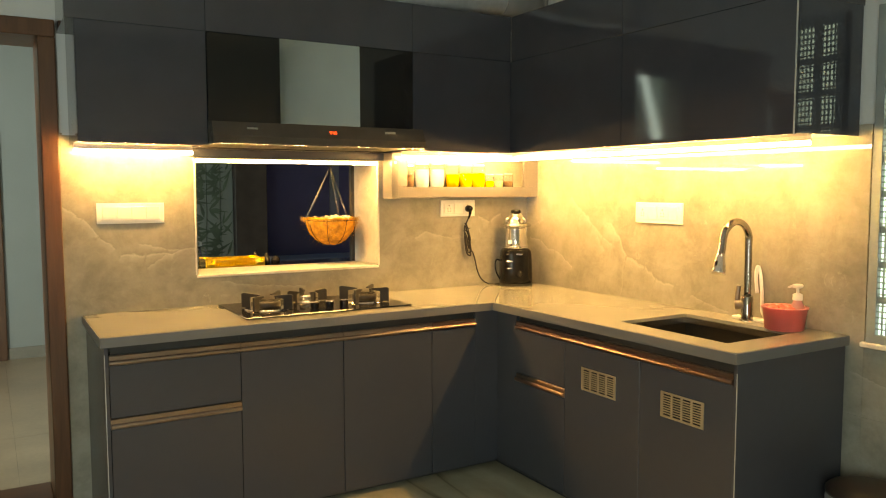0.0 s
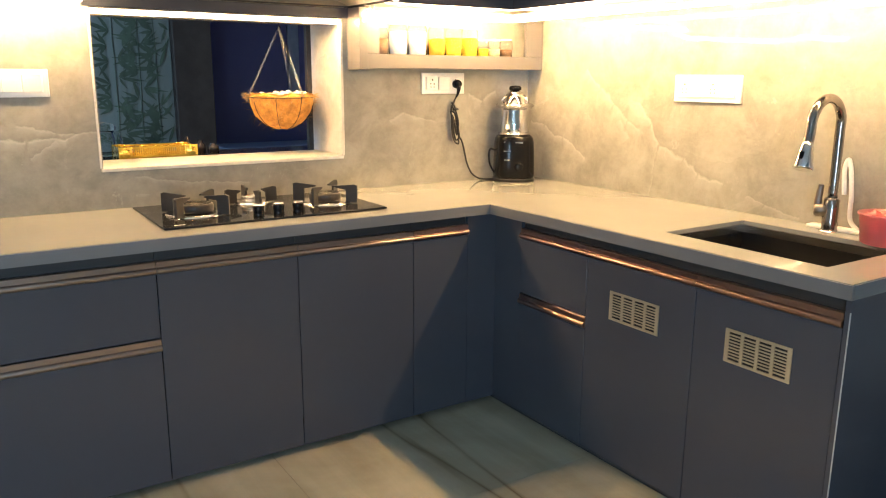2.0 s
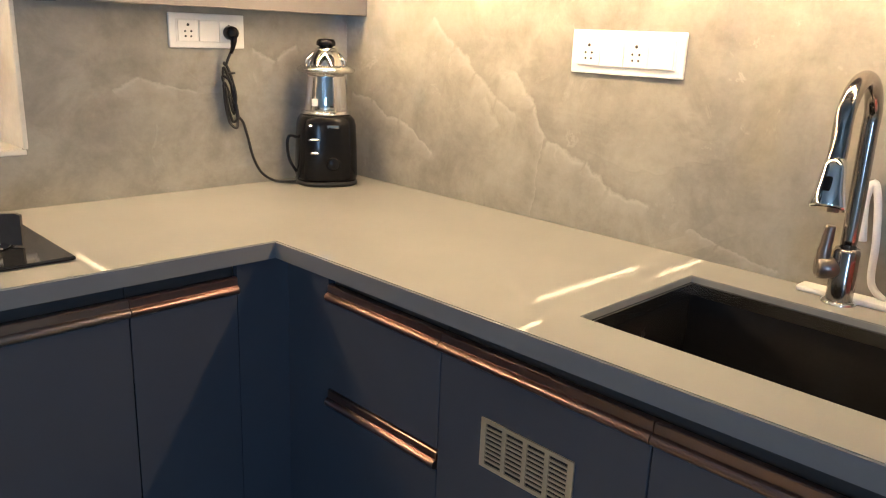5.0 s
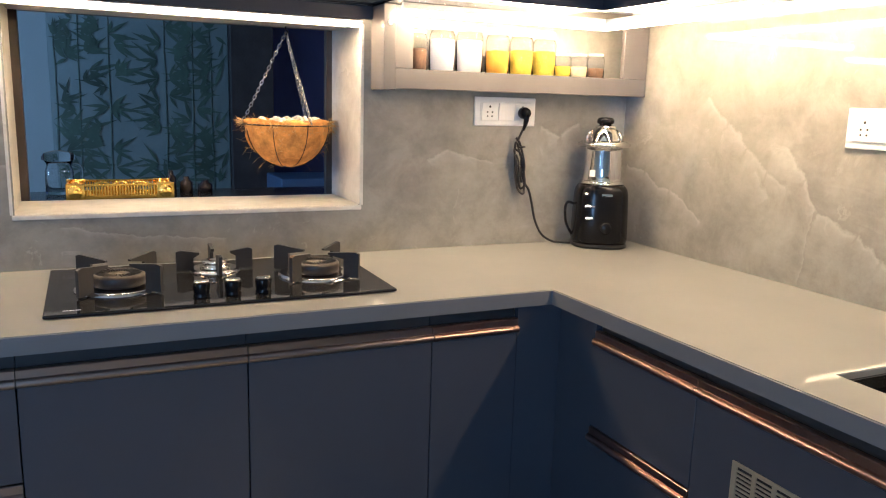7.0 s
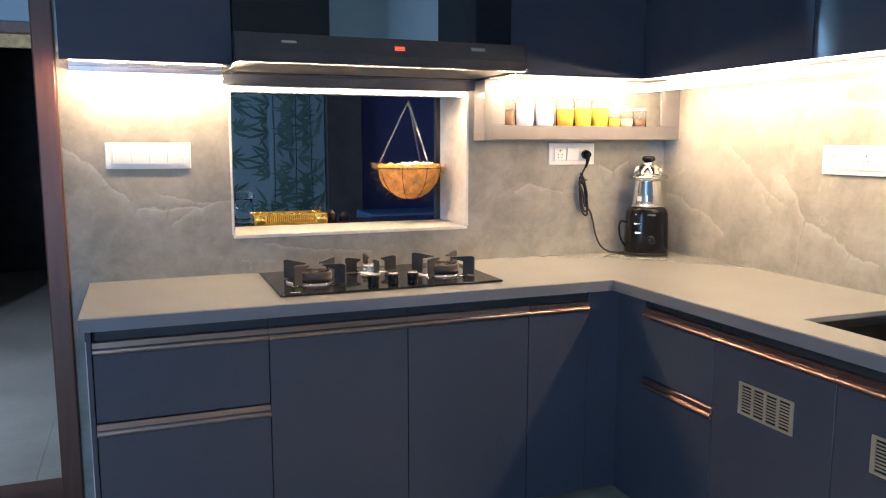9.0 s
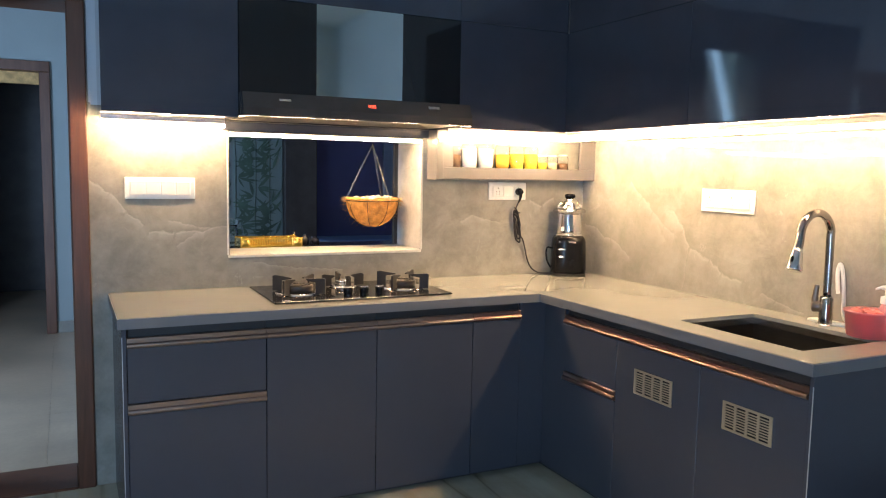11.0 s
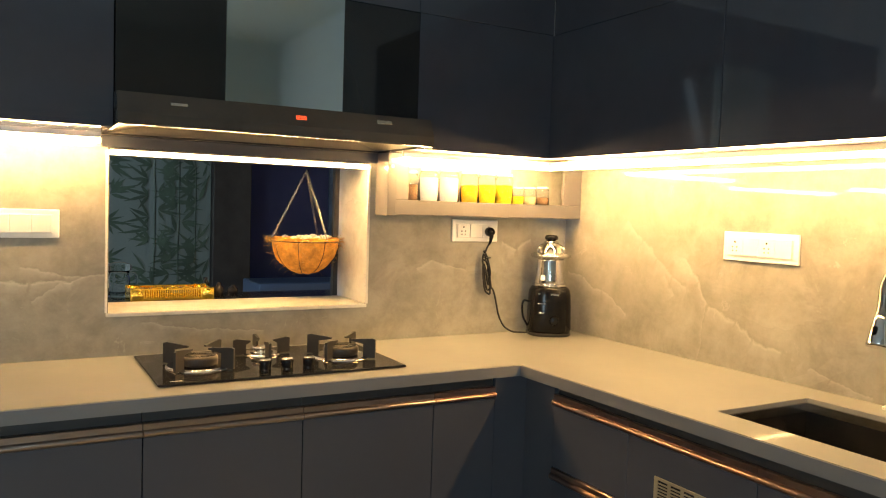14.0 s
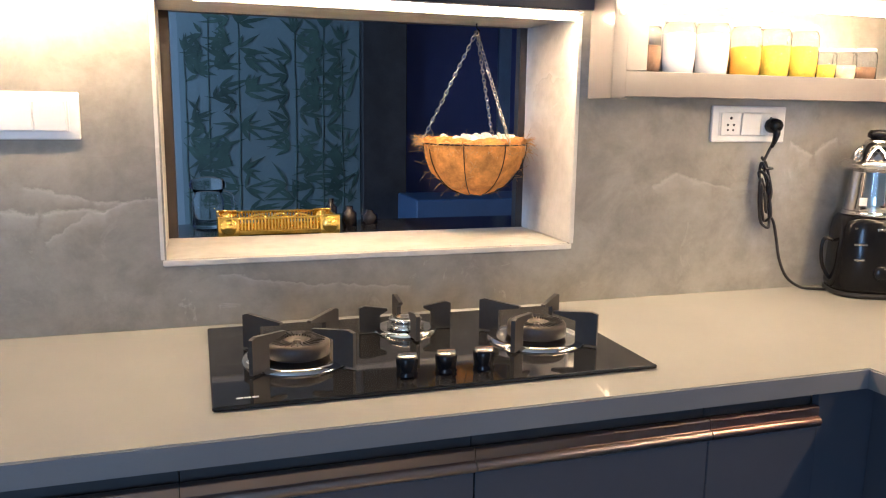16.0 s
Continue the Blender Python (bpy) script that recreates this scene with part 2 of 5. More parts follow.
M["chain"] = grainy("steel_chain", (0.40, 0.40, 0.42), 0.3, 0.15, 40, 120, metal=1.0)
M["shell"] = grainy("white_shell", (0.78, 0.74, 0.64), 0.6, 0.1, 30, 120)
M["glass"] = material("clear_glass", (0.97, 0.98, 0.98), 0.02, trans=1.0, ior=1.18)
M["jar_lid"] = material("glass_lid", (0.85, 0.86, 0.84), 0.18, trans=0.5, ior=1.4)
M["white_food"] = grainy("white_flour", (0.88, 0.83, 0.76), 0.85, 0.05, 20, 150)
M["orange_food"] = grainy("orange_powder", (0.72, 0.33, 0.03), 0.85, 0.15, 30, 200)
M["yellow_food"] = grainy("yellow_pulses", (0.80, 0.55, 0.05), 0.8, 0.2, 60, 250)
M["brown_food"] = grainy("brown_spice", (0.16, 0.09, 0.05), 0.85, 0.3, 60, 250)
M["cream_food"] = grainy("cream_pulses", (0.70, 0.56, 0.34), 0.8, 0.2, 60, 250)
M["red"] = material("red_translucent_plastic", (1.0, 0.42, 0.45), 0.28, trans=0.75, ior=1.15)
M["red_cloth"] = grainy("red_scrubber", (0.75, 0.20, 0.18), 0.8, 0.25, 30, 160)
M["soap"] = material("pink_soap_bottle", (0.86, 0.42, 0.40), 0.25, trans=0.3, ior=1.35)
M["bin"] = grainy("dark_bin_plastic", (0.022, 0.019, 0.018), 0.42, 0.15, 8, 120)
M["liner"] = grainy("pale_bin_liner", (0.34, 0.38, 0.41), 0.45, 0.15, 14, 90)
M["shelf"] = grainy("taupe_shelf_laminate", (0.135, 0.125, 0.124), 0.22, 0.06, 6, 180)
M["duct"] = grainy("aluminium_foil_duct", (0.50, 0.51, 0.53), 0.45, 0.1, 30, 160, metal=0.3)
M["cap_white"] = grainy("grey_duct_collar", (0.24, 0.24, 0.25), 0.7, 0.08, 10, 100)
M["teal_glass"] = grainy("frosted_teal_panel", (0.17, 0.205, 0.20), 0.35, 0.12, 1.2, 60)
M["leaf"] = grainy("dark_bamboo_leaf", (0.060, 0.092, 0.066), 0.75, 0.45, 4, 40)
M["stalk"] = grainy("bamboo_stalk", (0.085, 0.115, 0.095), 0.7, 0.3, 9, 60)
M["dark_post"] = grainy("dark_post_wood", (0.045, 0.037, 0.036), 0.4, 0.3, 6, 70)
M["navy"] = grainy("navy_wall_paint", (0.115, 0.14, 0.33), 0.65, 0.1, 1.5, 60)
M["ledge_blue"] = grainy("blue_grey_ledge", (0.09, 0.14, 0.24), 0.35, 0.1, 3, 60)
M["granite"] = grainy("dark_granite_ledge", (0.025, 0.025, 0.028), 0.15, 0.3, 20, 120)
M["pale_curtain"] = grainy("pale_blue_blind", (0.26, 0.36, 0.5), 0.7, 0.1, 5, 60)
M["red_digit"] = material("red_clock_digits", (1.0, 0.12, 0.05), 0.4, emit=1.6)
M["led"] = material("warm_led_diffuser", (1, 1, 1), 0.4, emit=LED_POWER, emit_color=LED_COLOR)
M["led_holder"] = grainy("aluminium_led_channel", (0.6, 0.6, 0.6), 0.35, 0.05, 8, 120, metal=0.9)
M["logo_grey"] = material("pale_print", (0.55, 0.55, 0.55), 0.5)
M["window_frame"] = grainy("grey_painted_window_frame", (0.24, 0.28, 0.30), 0.5, 0.1, 8, 90)
M["sky_pane"] = material("daylit_frosted_pane", (0.5, 0.62, 0.66), 0.5, emit=2.2, emit_color=(0.42, 0.68, 0.78))
# faint glow for the added south window
M["fill_pane"] = material("glowing_fill_pane", (0.4, 0.48, 0.52), 0.5, emit=0.8, emit_color=(0.42, 0.66, 0.85))
M["pepper"] = grainy("dark_bottle", (0.02, 0.018, 0.02), 0.2)


def wood(name, a, b, rough=0.35):
    m = material(name, a, rough)
    p = place(m, (14, 14, 1.2))
    g = noise_of(m, p, 2.2, 6, 0.6, 0.5)
    ln(m, ramp(m, g, [(0.3, a), (0.7, b)]), bsdf(m).inputs["Base Color"])
    rough_var(m, g, rough * 0.8, rough * 1.3)
    bumped(m, g, 0.08, 0.002)
    return m


M["door_wood"] = wood("brown_door_frame_wood", (0.075, 0.030, 0.017), (0.13, 0.055, 0.03))


def floor_stone():
    m = material("streaked_beige_marble_tile", (0.6, 0.55, 0.42), 0.13)
    p = place(m)
    clouds = noise_of(m, p, 2.0, 6, 0.6, 0.5)
    base = ramp(m, clouds, [(0.3, (0.38, 0.35, 0.265)), (0.7, (0.55, 0.51, 0.40))])
    q = place(m, (1, 0.07, 1), (0, 0, -4))
    warp = noise_of(m, q, 2.3, 4, 0.5, 0.2)
    w = m.node_tree.nodes.new("ShaderNodeMath")
    w.operation = "PINGPONG"
    k = m.node_tree.nodes.new("ShaderNodeMath")
    k.operation, k.inputs[1].default_value = "MULTIPLY", 3.4
    ln(m, warp, k.inputs[0])
    ln(m, k.outputs[0], w.inputs[0])
    w.inputs[1].default_value = 0.5
    lines = ramp(m, w.outputs[0], [(0.0, (0.9,) * 3), (0.02, (0.6,) * 3), (0.07, (0.14,) * 3), (0.22, (0, 0, 0))])
    fade = ramp(m, noise_of(m, place(m, (1, 0.3, 1)), 3.0, 3), [(0.32, (0.15,) * 3), (0.6, (0.9,) * 3)])
    base = mixed(m, mixed(m, 1.0, lines, fade, "MULTIPLY"), base, (0.15, 0.115, 0.065))
    soft = ramp(m, noise_of(m, q, 5.0, 5, 0.6, 0.3), [(0.3, (0.8, 0.79, 0.74)), (0.65, (1.04,) * 3)])
    base = mixed(m, 1.0, base, soft, "MULTIPLY")
    ln(m, base, bsdf(m).inputs["Base Color"])
    rough_var(m, clouds, 0.1, 0.2)
    return m


M["floor"] = floor_stone()
M["grout"] = grainy("tile_grout", (0.22, 0.2, 0.17), 0.8)

# ---- mesh helpers ----
def box(bm, a, b, bev=0.0, seg=1):
    a, b = [min(p, q) for p, q in zip(a, b)], [max(p, q) for p, q in zip(a, b)]
    r = bmesh.ops.create_cube(bm, size=1.0, matrix=Matrix.LocRotScale([(p + q) / 2 for p, q in zip(a, b)], None, [q - p for p, q in zip(a, b)]))
    if bev:
        es = list({e for v in r["verts"] for e in v.link_edges})
        bmesh.ops.bevel(bm, geom=es, offset=bev, segments=seg, affect="EDGES", profile=0.5)
    return bm


def B(a, b, bev=0.0, seg=1):
    return box(bmesh.new(), a, b, bev, seg)


def lathe(bm, profile, centre=(0, 0, 0), n=28, turn=None):
    """Turn (radius, height) pairs round the z axis."""
    t = (Matrix.Translation(centre) @ turn) if turn else Matrix.Translation(centre)
    rings = []
    for r, z in profile:
        if r < 1e-5:
            rings.append([bm.verts.new(t @ Vector((0, 0, z)))])
        else:
            rings.append([bm.verts.new(t @ Vector((r * math.cos(2 * math.pi * i / n), r * math.sin(2 * math.pi * i / n), z))) for i in range(n)])
    for p, q in zip(rings, rings[1:]):
        for i in range(n):
            j = (i + 1) % n
            f = [p[i], p[j], q[j], q[i]] if len(p) > 1 and len(q) > 1 else ([p[0], q[j], q[i]] if len(p) == 1 else [p[i], p[j], q[0]])
            if len(set(f)) >= 3:
                face = bm.faces.new(f)
                face.smooth = True
    return bm


def L(profile, centre=(0, 0, 0), n=28, turn=None):
    return lathe(bmesh.new(), profile, centre, n, turn)


def tube(bm, pts, r, n=10, closed=False):
    pts = [Vector(p) for p in pts]
    rings, side = [], None
    for i, p in enumerate(pts):
        a = pts[i - 1] if i or closed else p
        b = pts[(i + 1) % len(pts)] if i < len(pts) - 1 or closed else p
        d = (b - a).normalized()
        if side is None:
            side = d.orthogonal().normalized()
        side = (side - d * side.dot(d)).normalized()
        up = d.cross(side)
        rr = r[i] if isinstance(r, (list, tuple)) else r
        rings.append([bm.verts.new(p + rr * (math.cos(2 * math.pi * k / n) * side + math.sin(2 * math.pi * k / n) * up)) for k in range(n)])
    pairs = list(zip(rings, rings[1:])) + ([(rings[-1], rings[0])] if closed else [])
    for p, q in pairs:
        for k in range(n):
            f = bm.faces.new([p[k], p[(k + 1) % n], q[(k + 1) % n], q[k]])
            f.smooth = True
    if not closed:
        bm.faces.new(rings[0][::-1])
        bm.faces.new(rings[-1])
    return bm


def T(pts, r, n=10, closed=False):
    return tube(bmesh.new(), pts, r, n, closed)


def smooth_line(pts, steps=8):
    """Catmull-Rom points through pts."""
    pts = [Vector(p) for p in pts]
    out = []
    for i in range(len(pts) - 1):
        p0, p1, p2, p3 = pts[max(i - 1, 0)], pts[i], pts[i + 1], pts[min(i + 2, len(pts) - 1)]
        for k in range(steps):
            t = k / steps
            out.append(0.5 * ((2 * p1) + (p2 - p0) * t + (2 * p0 - 5 * p1 + 4 * p2 - p3) * t * t + (3 * p1 - p0 - 3 * p2 + p3) * t ** 3))
    return out + [pts[-1]]


def prism(bm, poly, lift):
    """A solid from a flat outline of points, drawn out by the vector lift."""
    a = [bm.verts.new(p) for p in poly]
    b = [bm.verts.new(Vector(p) + Vector(lift)) for p in poly]
    bm.faces.new(a[::-1])
    bm.faces.new(b)
    for i in range(len(a)):
        j = (i + 1) % len(a)
        bm.faces.new([a[i], a[j], b[j], b[i]])
    return bm


def origin_of(ob):
    return ob.matrix_basis.translation + (origin_of(ob.parent) if ob.parent else Vector((0, 0, 0)))


def mesh_of(name, bm, mat, off):
    bmesh.ops.translate(bm, verts=bm.verts, vec=-off)
    bmesh.ops.recalc_face_normals(bm, faces=bm.faces)
    me = bpy.data.meshes.new(name)
    bm.to_mesh(me)
    bm.free()
    me.materials.append(mat)
    return me


def part(name, bm, mat, parent, label=""):
    ob = new(name, mesh_of(name, bm, mat, origin_of(parent)))
    ob.parent = parent
    return tagged(ob, label)


def thing(name, at, label, category, group=""):
    ob = new(name)
    ob.empty_display_size = 0.05
    ob.matrix_basis = Matrix.Translation(at)
    return tagged(ob, label, category, group)


def solid(name, bm, mat, at, label, category, group=""):
    return tagged(new_at(name, bm, mat, at), label, category, group)


def new_at(name, bm, mat, at=(0, 0, 0)):
    ob = new(name, mesh_of(name, bm, mat, Vector(at)))
    ob.matrix_basis = Matrix.Translation(at)
    return ob


def structure(name, bm, mat, label=""):
    return tagged(new_at(name, bm, mat), label, "", "", "structure")
# ---- setting ----
XR = 0.02            # face of the cladding on the sink wall
TOP = 0.875          # worktop height
FY, FX = -0.650, -0.683   # worktop front edges
DY, DX = -0.622, -0.634    # base cabinet fronts
UY, UX = -0.385, -0.385   # wall cabinet fronts
UB, UM, UT = 1.655, 2.15, 2.39
CEIL = 3.0


def boxes(*rows):
    bm = bmesh.new()
    for a, b in rows:
        box(bm, a, b)
    return bm


structure("wall_north", boxes(
    ((-4.6, 0.010, 0), (-3.62, 0.30, CEIL)), ((-3.62, 0.010, 2.17), (-2.64, 0.30, CEIL)),
    ((-2.64, 0.010, 0), (-2.018, 0.30, CEIL)), ((-2.018, 0.010, 0), (-1.008, 0.30, 1.015)),
    ((-2.018, 0.010, 1.612), (-1.008, 0.30, CEIL)), ((-1.008, 0.010, 0), (0.25, 0.30, CEIL))), M["paint"])
structure("wall_east", boxes(
    ((XR + 0.010, -2.19, 0), (0.25, 0.010, CEIL)), ((XR + 0.010, -2.43, 0), (0.25, -2.19, 0.84)),
    ((XR + 0.010, -2.43, 2.14), (0.25, -2.19, CEIL)), ((XR + 0.010, -5.3, 0), (0.25, -2.43, CEIL))), M["paint"])
structure("wall_south", boxes(
    ((-4.8, -5.5, 0), (-4.56, -5.3, CEIL)), ((-4.56, -5.5, 0), (-3.74, -5.3, 0.3)), ((-4.56, -5.5, 1.94), (-3.74, -5.3, CEIL)),
    ((-3.74, -5.5, 0), (0.25, -5.3, CEIL))), M["back_paint"])
# unseen window, added only to carry the ambient fill lamp
south = tagged(new("fill_window_south"), "added window out of view that gives soft fill light", "window", "", "structure")
south.matrix_basis = Matrix.Translation((-4.15, -5.4, 0.3))
part("window_frame", boxes(((-4.56, -5.44, 0.3), (-4.51, -5.38, 1.94)), ((-3.79, -5.44, 0.3), (-3.74, -5.38, 1.94)), ((-4.51, -5.44, 0.3), (-3.79, -5.38, 0.35)), ((-4.51, -5.44, 1.89), (-3.79, -5.38, 1.94)),
                           ((-4.51, -5.44, 1.10), (-3.79, -5.38, 1.14))), M["window_frame"], south)
for a, b in ((0.35, 1.10), (1.14, 1.89)):
    part("pane", B((-4.51, -5.415, a), (-3.79, -5.41, b)), M["fill_pane"], south, "glowing pane of the added window")
structure("wall_west", boxes(
    ((-4.8, -5.3, 0), (-4.6, -3.55, CEIL)), ((-4.8, -3.55, 0), (-4.6, -3.35, 1.88)), ((-4.8, -3.55, 2.88), (-4.6, -3.35, CEIL)),
    ((-4.8, -3.35, 0), (-4.6, 0.30, CEIL))), M["back_paint"])
structure("ceiling", boxes(((-4.8, -5.5, CEIL), (2.0, 6.4, CEIL + 0.15))), M["ceiling"])
structure("floor_base", boxes(((-4.8, -5.5, -0.12), (2.0, 6.4, -0.006))), M["grout"])
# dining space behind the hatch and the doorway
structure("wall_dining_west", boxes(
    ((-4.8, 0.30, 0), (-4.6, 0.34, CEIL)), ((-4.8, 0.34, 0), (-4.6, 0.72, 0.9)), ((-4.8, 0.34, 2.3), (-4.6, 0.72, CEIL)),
    ((-4.8, 0.72, 0), (-4.6, 6.4, CEIL))), M["dining_dim_paint"])
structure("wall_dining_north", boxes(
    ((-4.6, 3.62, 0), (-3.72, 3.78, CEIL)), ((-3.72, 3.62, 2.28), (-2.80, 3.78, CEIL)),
    ((-2.80, 3.62, 0), (-0.84, 3.78, CEIL)), ((-0.84, 3.62, 2.6), (1.8, 3.78, CEIL))), M["dining_dim_paint"])
structure("wall_dining_east", boxes(((1.6, 0.30, 0), (1.8, 6.4, CEIL))), M["navy"], "navy painted wall")
# the post's dark colour stands in for darkness in the room beyond
structure("wall_far_north", boxes(((-4.6, 6.2, 0), (-1.1, 6.4, CEIL))), M["dark_post"], "far wall coloured dark for the unlit room")
structure("wall_navy_north", boxes(((-1.1, 4.9, 0), (1.6, 5.05, CEIL))), M["navy"], "navy painted wall")
structure("wall_navy_side", boxes(((-1.1, 3.78, 0), (-0.95, 6.2, CEIL))), M["navy"], "navy painted wall")

# windows of the kitchen, and an added, unseen one that lights the dining space
def window(name, x, y0, y1, z0, z1, depth, cols, rows):
    w = tagged(new(name), "grey framed window with small panes and daylight behind", "window", "", "structure")
    w.matrix_basis = Matrix.Translation((x, (y0 + y1) / 2, z0))
    f = min(0.05, (y1 - y0) * 0.14)
    part("window_frame", boxes(
        ((x, y0, z0), (x + depth, y0 + f, z1)), ((x, y1 - f, z0), (x + depth, y1, z1)),
        ((x, y0 + f, z0), (x + depth, y1 - f, z0 + f)), ((x, y0 + f, z1 - f), (x + depth, y1 - f, z1))), M["window_frame"], w)
    cw, rh = (y1 - y0 - 2 * f) / cols, (z1 - z0 - 2 * f) / rows
    for i in range(1, cols):
        yy = y0 + f + i * cw
        part("mullion", B((x + 0.004, yy - 0.011, z0 + f), (x + depth - 0.004, yy + 0.011, z1 - f), 0.003), M["window_frame"], w)
    for j in range(1, rows):
        zz = z0 + f + j * rh
        part("glazing_bar", B((x + 0.008, y0 + f, zz - 0.013), (x + depth - 0.008, y1 - f, zz + 0.013), 0.003), M["window_frame"], w)
    for i in range(cols):
        for j in range(rows):
            ya, za = y0 + f + i * cw, z0 + f + j * rh
            part("pane", B((x + depth * 0.5, ya, za), (x + depth * 0.5 + 0.005, ya + cw, za + rh)), M["sky_pane"], w, "daylit frosted pane")
            bm = bmesh.new()
            for k in range(1, 5):
                box(bm, (x + depth * 0.5 - 0.012, ya + cw * k / 5 - 0.003, za), (x + depth * 0.5 - 0.006, ya + cw * k / 5 + 0.003, za + rh))
            for k in range(1, 6):
                box(bm, (x + depth * 0.5 - 0.018, ya, za + rh * k / 6 - 0.003), (x + depth * 0.5 - 0.012, ya + cw, za + rh * k / 6 + 0.003))
            part("mesh_grille", bm, M["window_frame"], w)
    return w


window("window_1", 0.010, -2.43, -2.19, 0.86, 2.14, 0.05, 2, 9)
window("window_2", -4.76, -3.55, -3.35, 1.88, 2.88, 0.06, 1, 3)
# out of sight, its place chosen freely to go with the dining fill lamp
window("added_window_dining", -4.76, 0.34, 0.72, 0.9, 2.3, 0.06, 1, 3)
structure("window_sill", B((XR - 0.02, -2.46, 0.84), (0.25, -2.17, 0.86), 0.004), M["reveal"], "pale stone window sill")

# doorway to the dining space
door_frame = tagged(new("door_1"), "open doorway with a brown wooden frame", "doorway", "", "structure")
door_frame.matrix_basis = Matrix.Translation((-3.1, 0.1, 0))
part("jamb", B((-2.676, -0.018, 0), (-2.604, 0.32, 2.13), 0.006, 2), M["door_wood"], door_frame)
part("jamb", B((-3.66, -0.018, 0), (-3.585, 0.32, 2.13), 0.006, 2), M["door_wood"], door_frame)
part("head", B((-3.66, -0.018, 2.13), (-2.604, 0.32, 2.205), 0.006, 2), M["door_wood"], door_frame)
part("threshold", B((-3.585, -0.01, -0.004), (-2.676, 0.31, 0.010), 0.004), M["door_wood"], door_frame)
far_frame = tagged(new("door_2"), "brown wooden frame of a dark far doorway", "doorway", "", "structure")
far_frame.matrix_basis = Matrix.Translation((-3.3, 3.7, 0))
part("jamb", B((-2.865, 3.58, 0), (-2.785, 3.80, 2.20), 0.006, 2), M["door_wood"], far_frame)
part("jamb", B((-3.74, 3.58, 0), (-3.66, 3.80, 2.20), 0.006, 2), M["door_wood"], far_frame)
part("head", B((-3.74, 3.58, 2.20), (-2.785, 3.80, 2.285), 0.006, 2), M["door_wood"], far_frame)
# the lit look of this strip is only its pale tan colour
part("transom_strip", B((-3.66, 3.66, 2.10), (-2.865, 3.70, 2.20), 0.004), M["fibre"], far_frame, "transom strip coloured pale to look lit")
structure("skirting", boxes(((-2.785, 3.606, 0), (-2.03, 3.62, 0.10))), M["grout"])

# stone cladding of the hob wall and the sink wall
splash_n = structure("cladding_north", boxes(((-2.60, 0.002, 1.70), (-2.59, 0.010, 1.71))), M["splash_north"], "grey veined marble cladding")
for x0, x1, z0, z1 in ((-2.604, -2.005, 0, 1.70), (-2.005, -1.02, 0, 1.03), (-1.02, XR, 0, 1.70), (-2.005, -1.02, 1.60, 1.70)):
    part("slab", B((x0, 0.0, z0), (x1, 0.010, z1)), M["splash_north"], splash_n)
splash_e = structure("cladding_east", boxes(((XR + 0.002, -2.10, 1.75), (XR + 0.010, -2.09, 1.76))), M["splash_east"], "grey veined marble cladding")
for y0, y1, z0, z1 in ((-2.178, 0.0, 0, 0.56), (-2.178, 0.0, 0.56, 1.70), (-3.4, -2.178, 0, 0.56), (-3.4, -2.178, 0.56, 0.84)):
    part("slab", B((XR, y0 + 0.0004, z0 + 0.0004), (XR + 0.010, y1 - 0.0004, z1 - 0.0004)), M["splash_east"], splash_e)

# hatch lining
hatch = tagged(new("hatch_lining"), "pale marble lining of the serving hatch", "hatch", "", "structure")
hatch.matrix_basis = Matrix.Translation((-1.5, 0.15, 1.03))
part("sill", B((-2.012, -0.004, 1.016), (-1.013, 0.31, 1.030), 0.002), M["reveal"], hatch)
part("jamb", B((-2.0165, -0.002, 1.0305), (-2.0085, 0.31, 1.600), 0.001), M["reveal"], hatch)
part("jamb", B((-1.020, -0.004, 1.0305), (-1.008, 0.31, 1.600), 0.002), M["reveal"], hatch)
part("head", B((-2.012, 0.002, 1.600), (-1.013, 0.31, 1.611), 0.002), M["reveal"], hatch)
part("outer_frame", boxes(((-2.03, 0.311, 1.0), (-1.985, 0.34, 1.64)), ((-1.04, 0.311, 1.0), (-0.985, 0.34, 1.64)), ((-1.985, 0.311, 1.600), (-1.04, 0.34, 1.64))), M["dark_post"], hatch, "dark wooden outer frame")
solid("serving_ledge", B((-2.6, 0.345, 0.985), (-0.7, 0.62, 1.022), 0.004), M["granite"], (-1.6, 0.48, 0.985), "dark polished granite ledge behind the hatch", "ledge")

# ---- base cabinets ----
structure("plinth", boxes(((-2.49, -0.56, 0), (-0.60, -0.54, 0.03)), ((-0.60, -2.09, 0), (-0.58, -0.54, 0.03)), ((-0.60, -2.09, 0), (-0.02, -2.08, 0.03)), ((-2.49, -0.54, 0), (-2.47, -0.02, 0.03))), M["carcass"], "dark recessed plinth")


def profile_handle(name, a, b, face, axis, mat):
    """A lipped metal pull between a and b along an axis: a flat back, a ledge and a rolled lip."""
    z1, z0 = face[1], face[0]
    h = z1 - z0
    bead = [(-0.002 - 0.0105 * math.sin(math.pi * k / 10), z0 + 0.0105 + 0.0105 * math.cos(math.pi * k / 10)) for k in range(11)]
    out = [(0.012, z1), (0.0, z1), (-0.002, z1 - 0.002)] + bead + [(0.012, z0)]
    bm = bmesh.new()
    if axis == "x":
        prism(bm, [(a, DY + d, z) for d, z in out], (b - a, 0, 0))
    else:
        prism(bm, [(DX + d, a, z) for d, z in out], (0, b - a, 0))
    return name, bm, mat


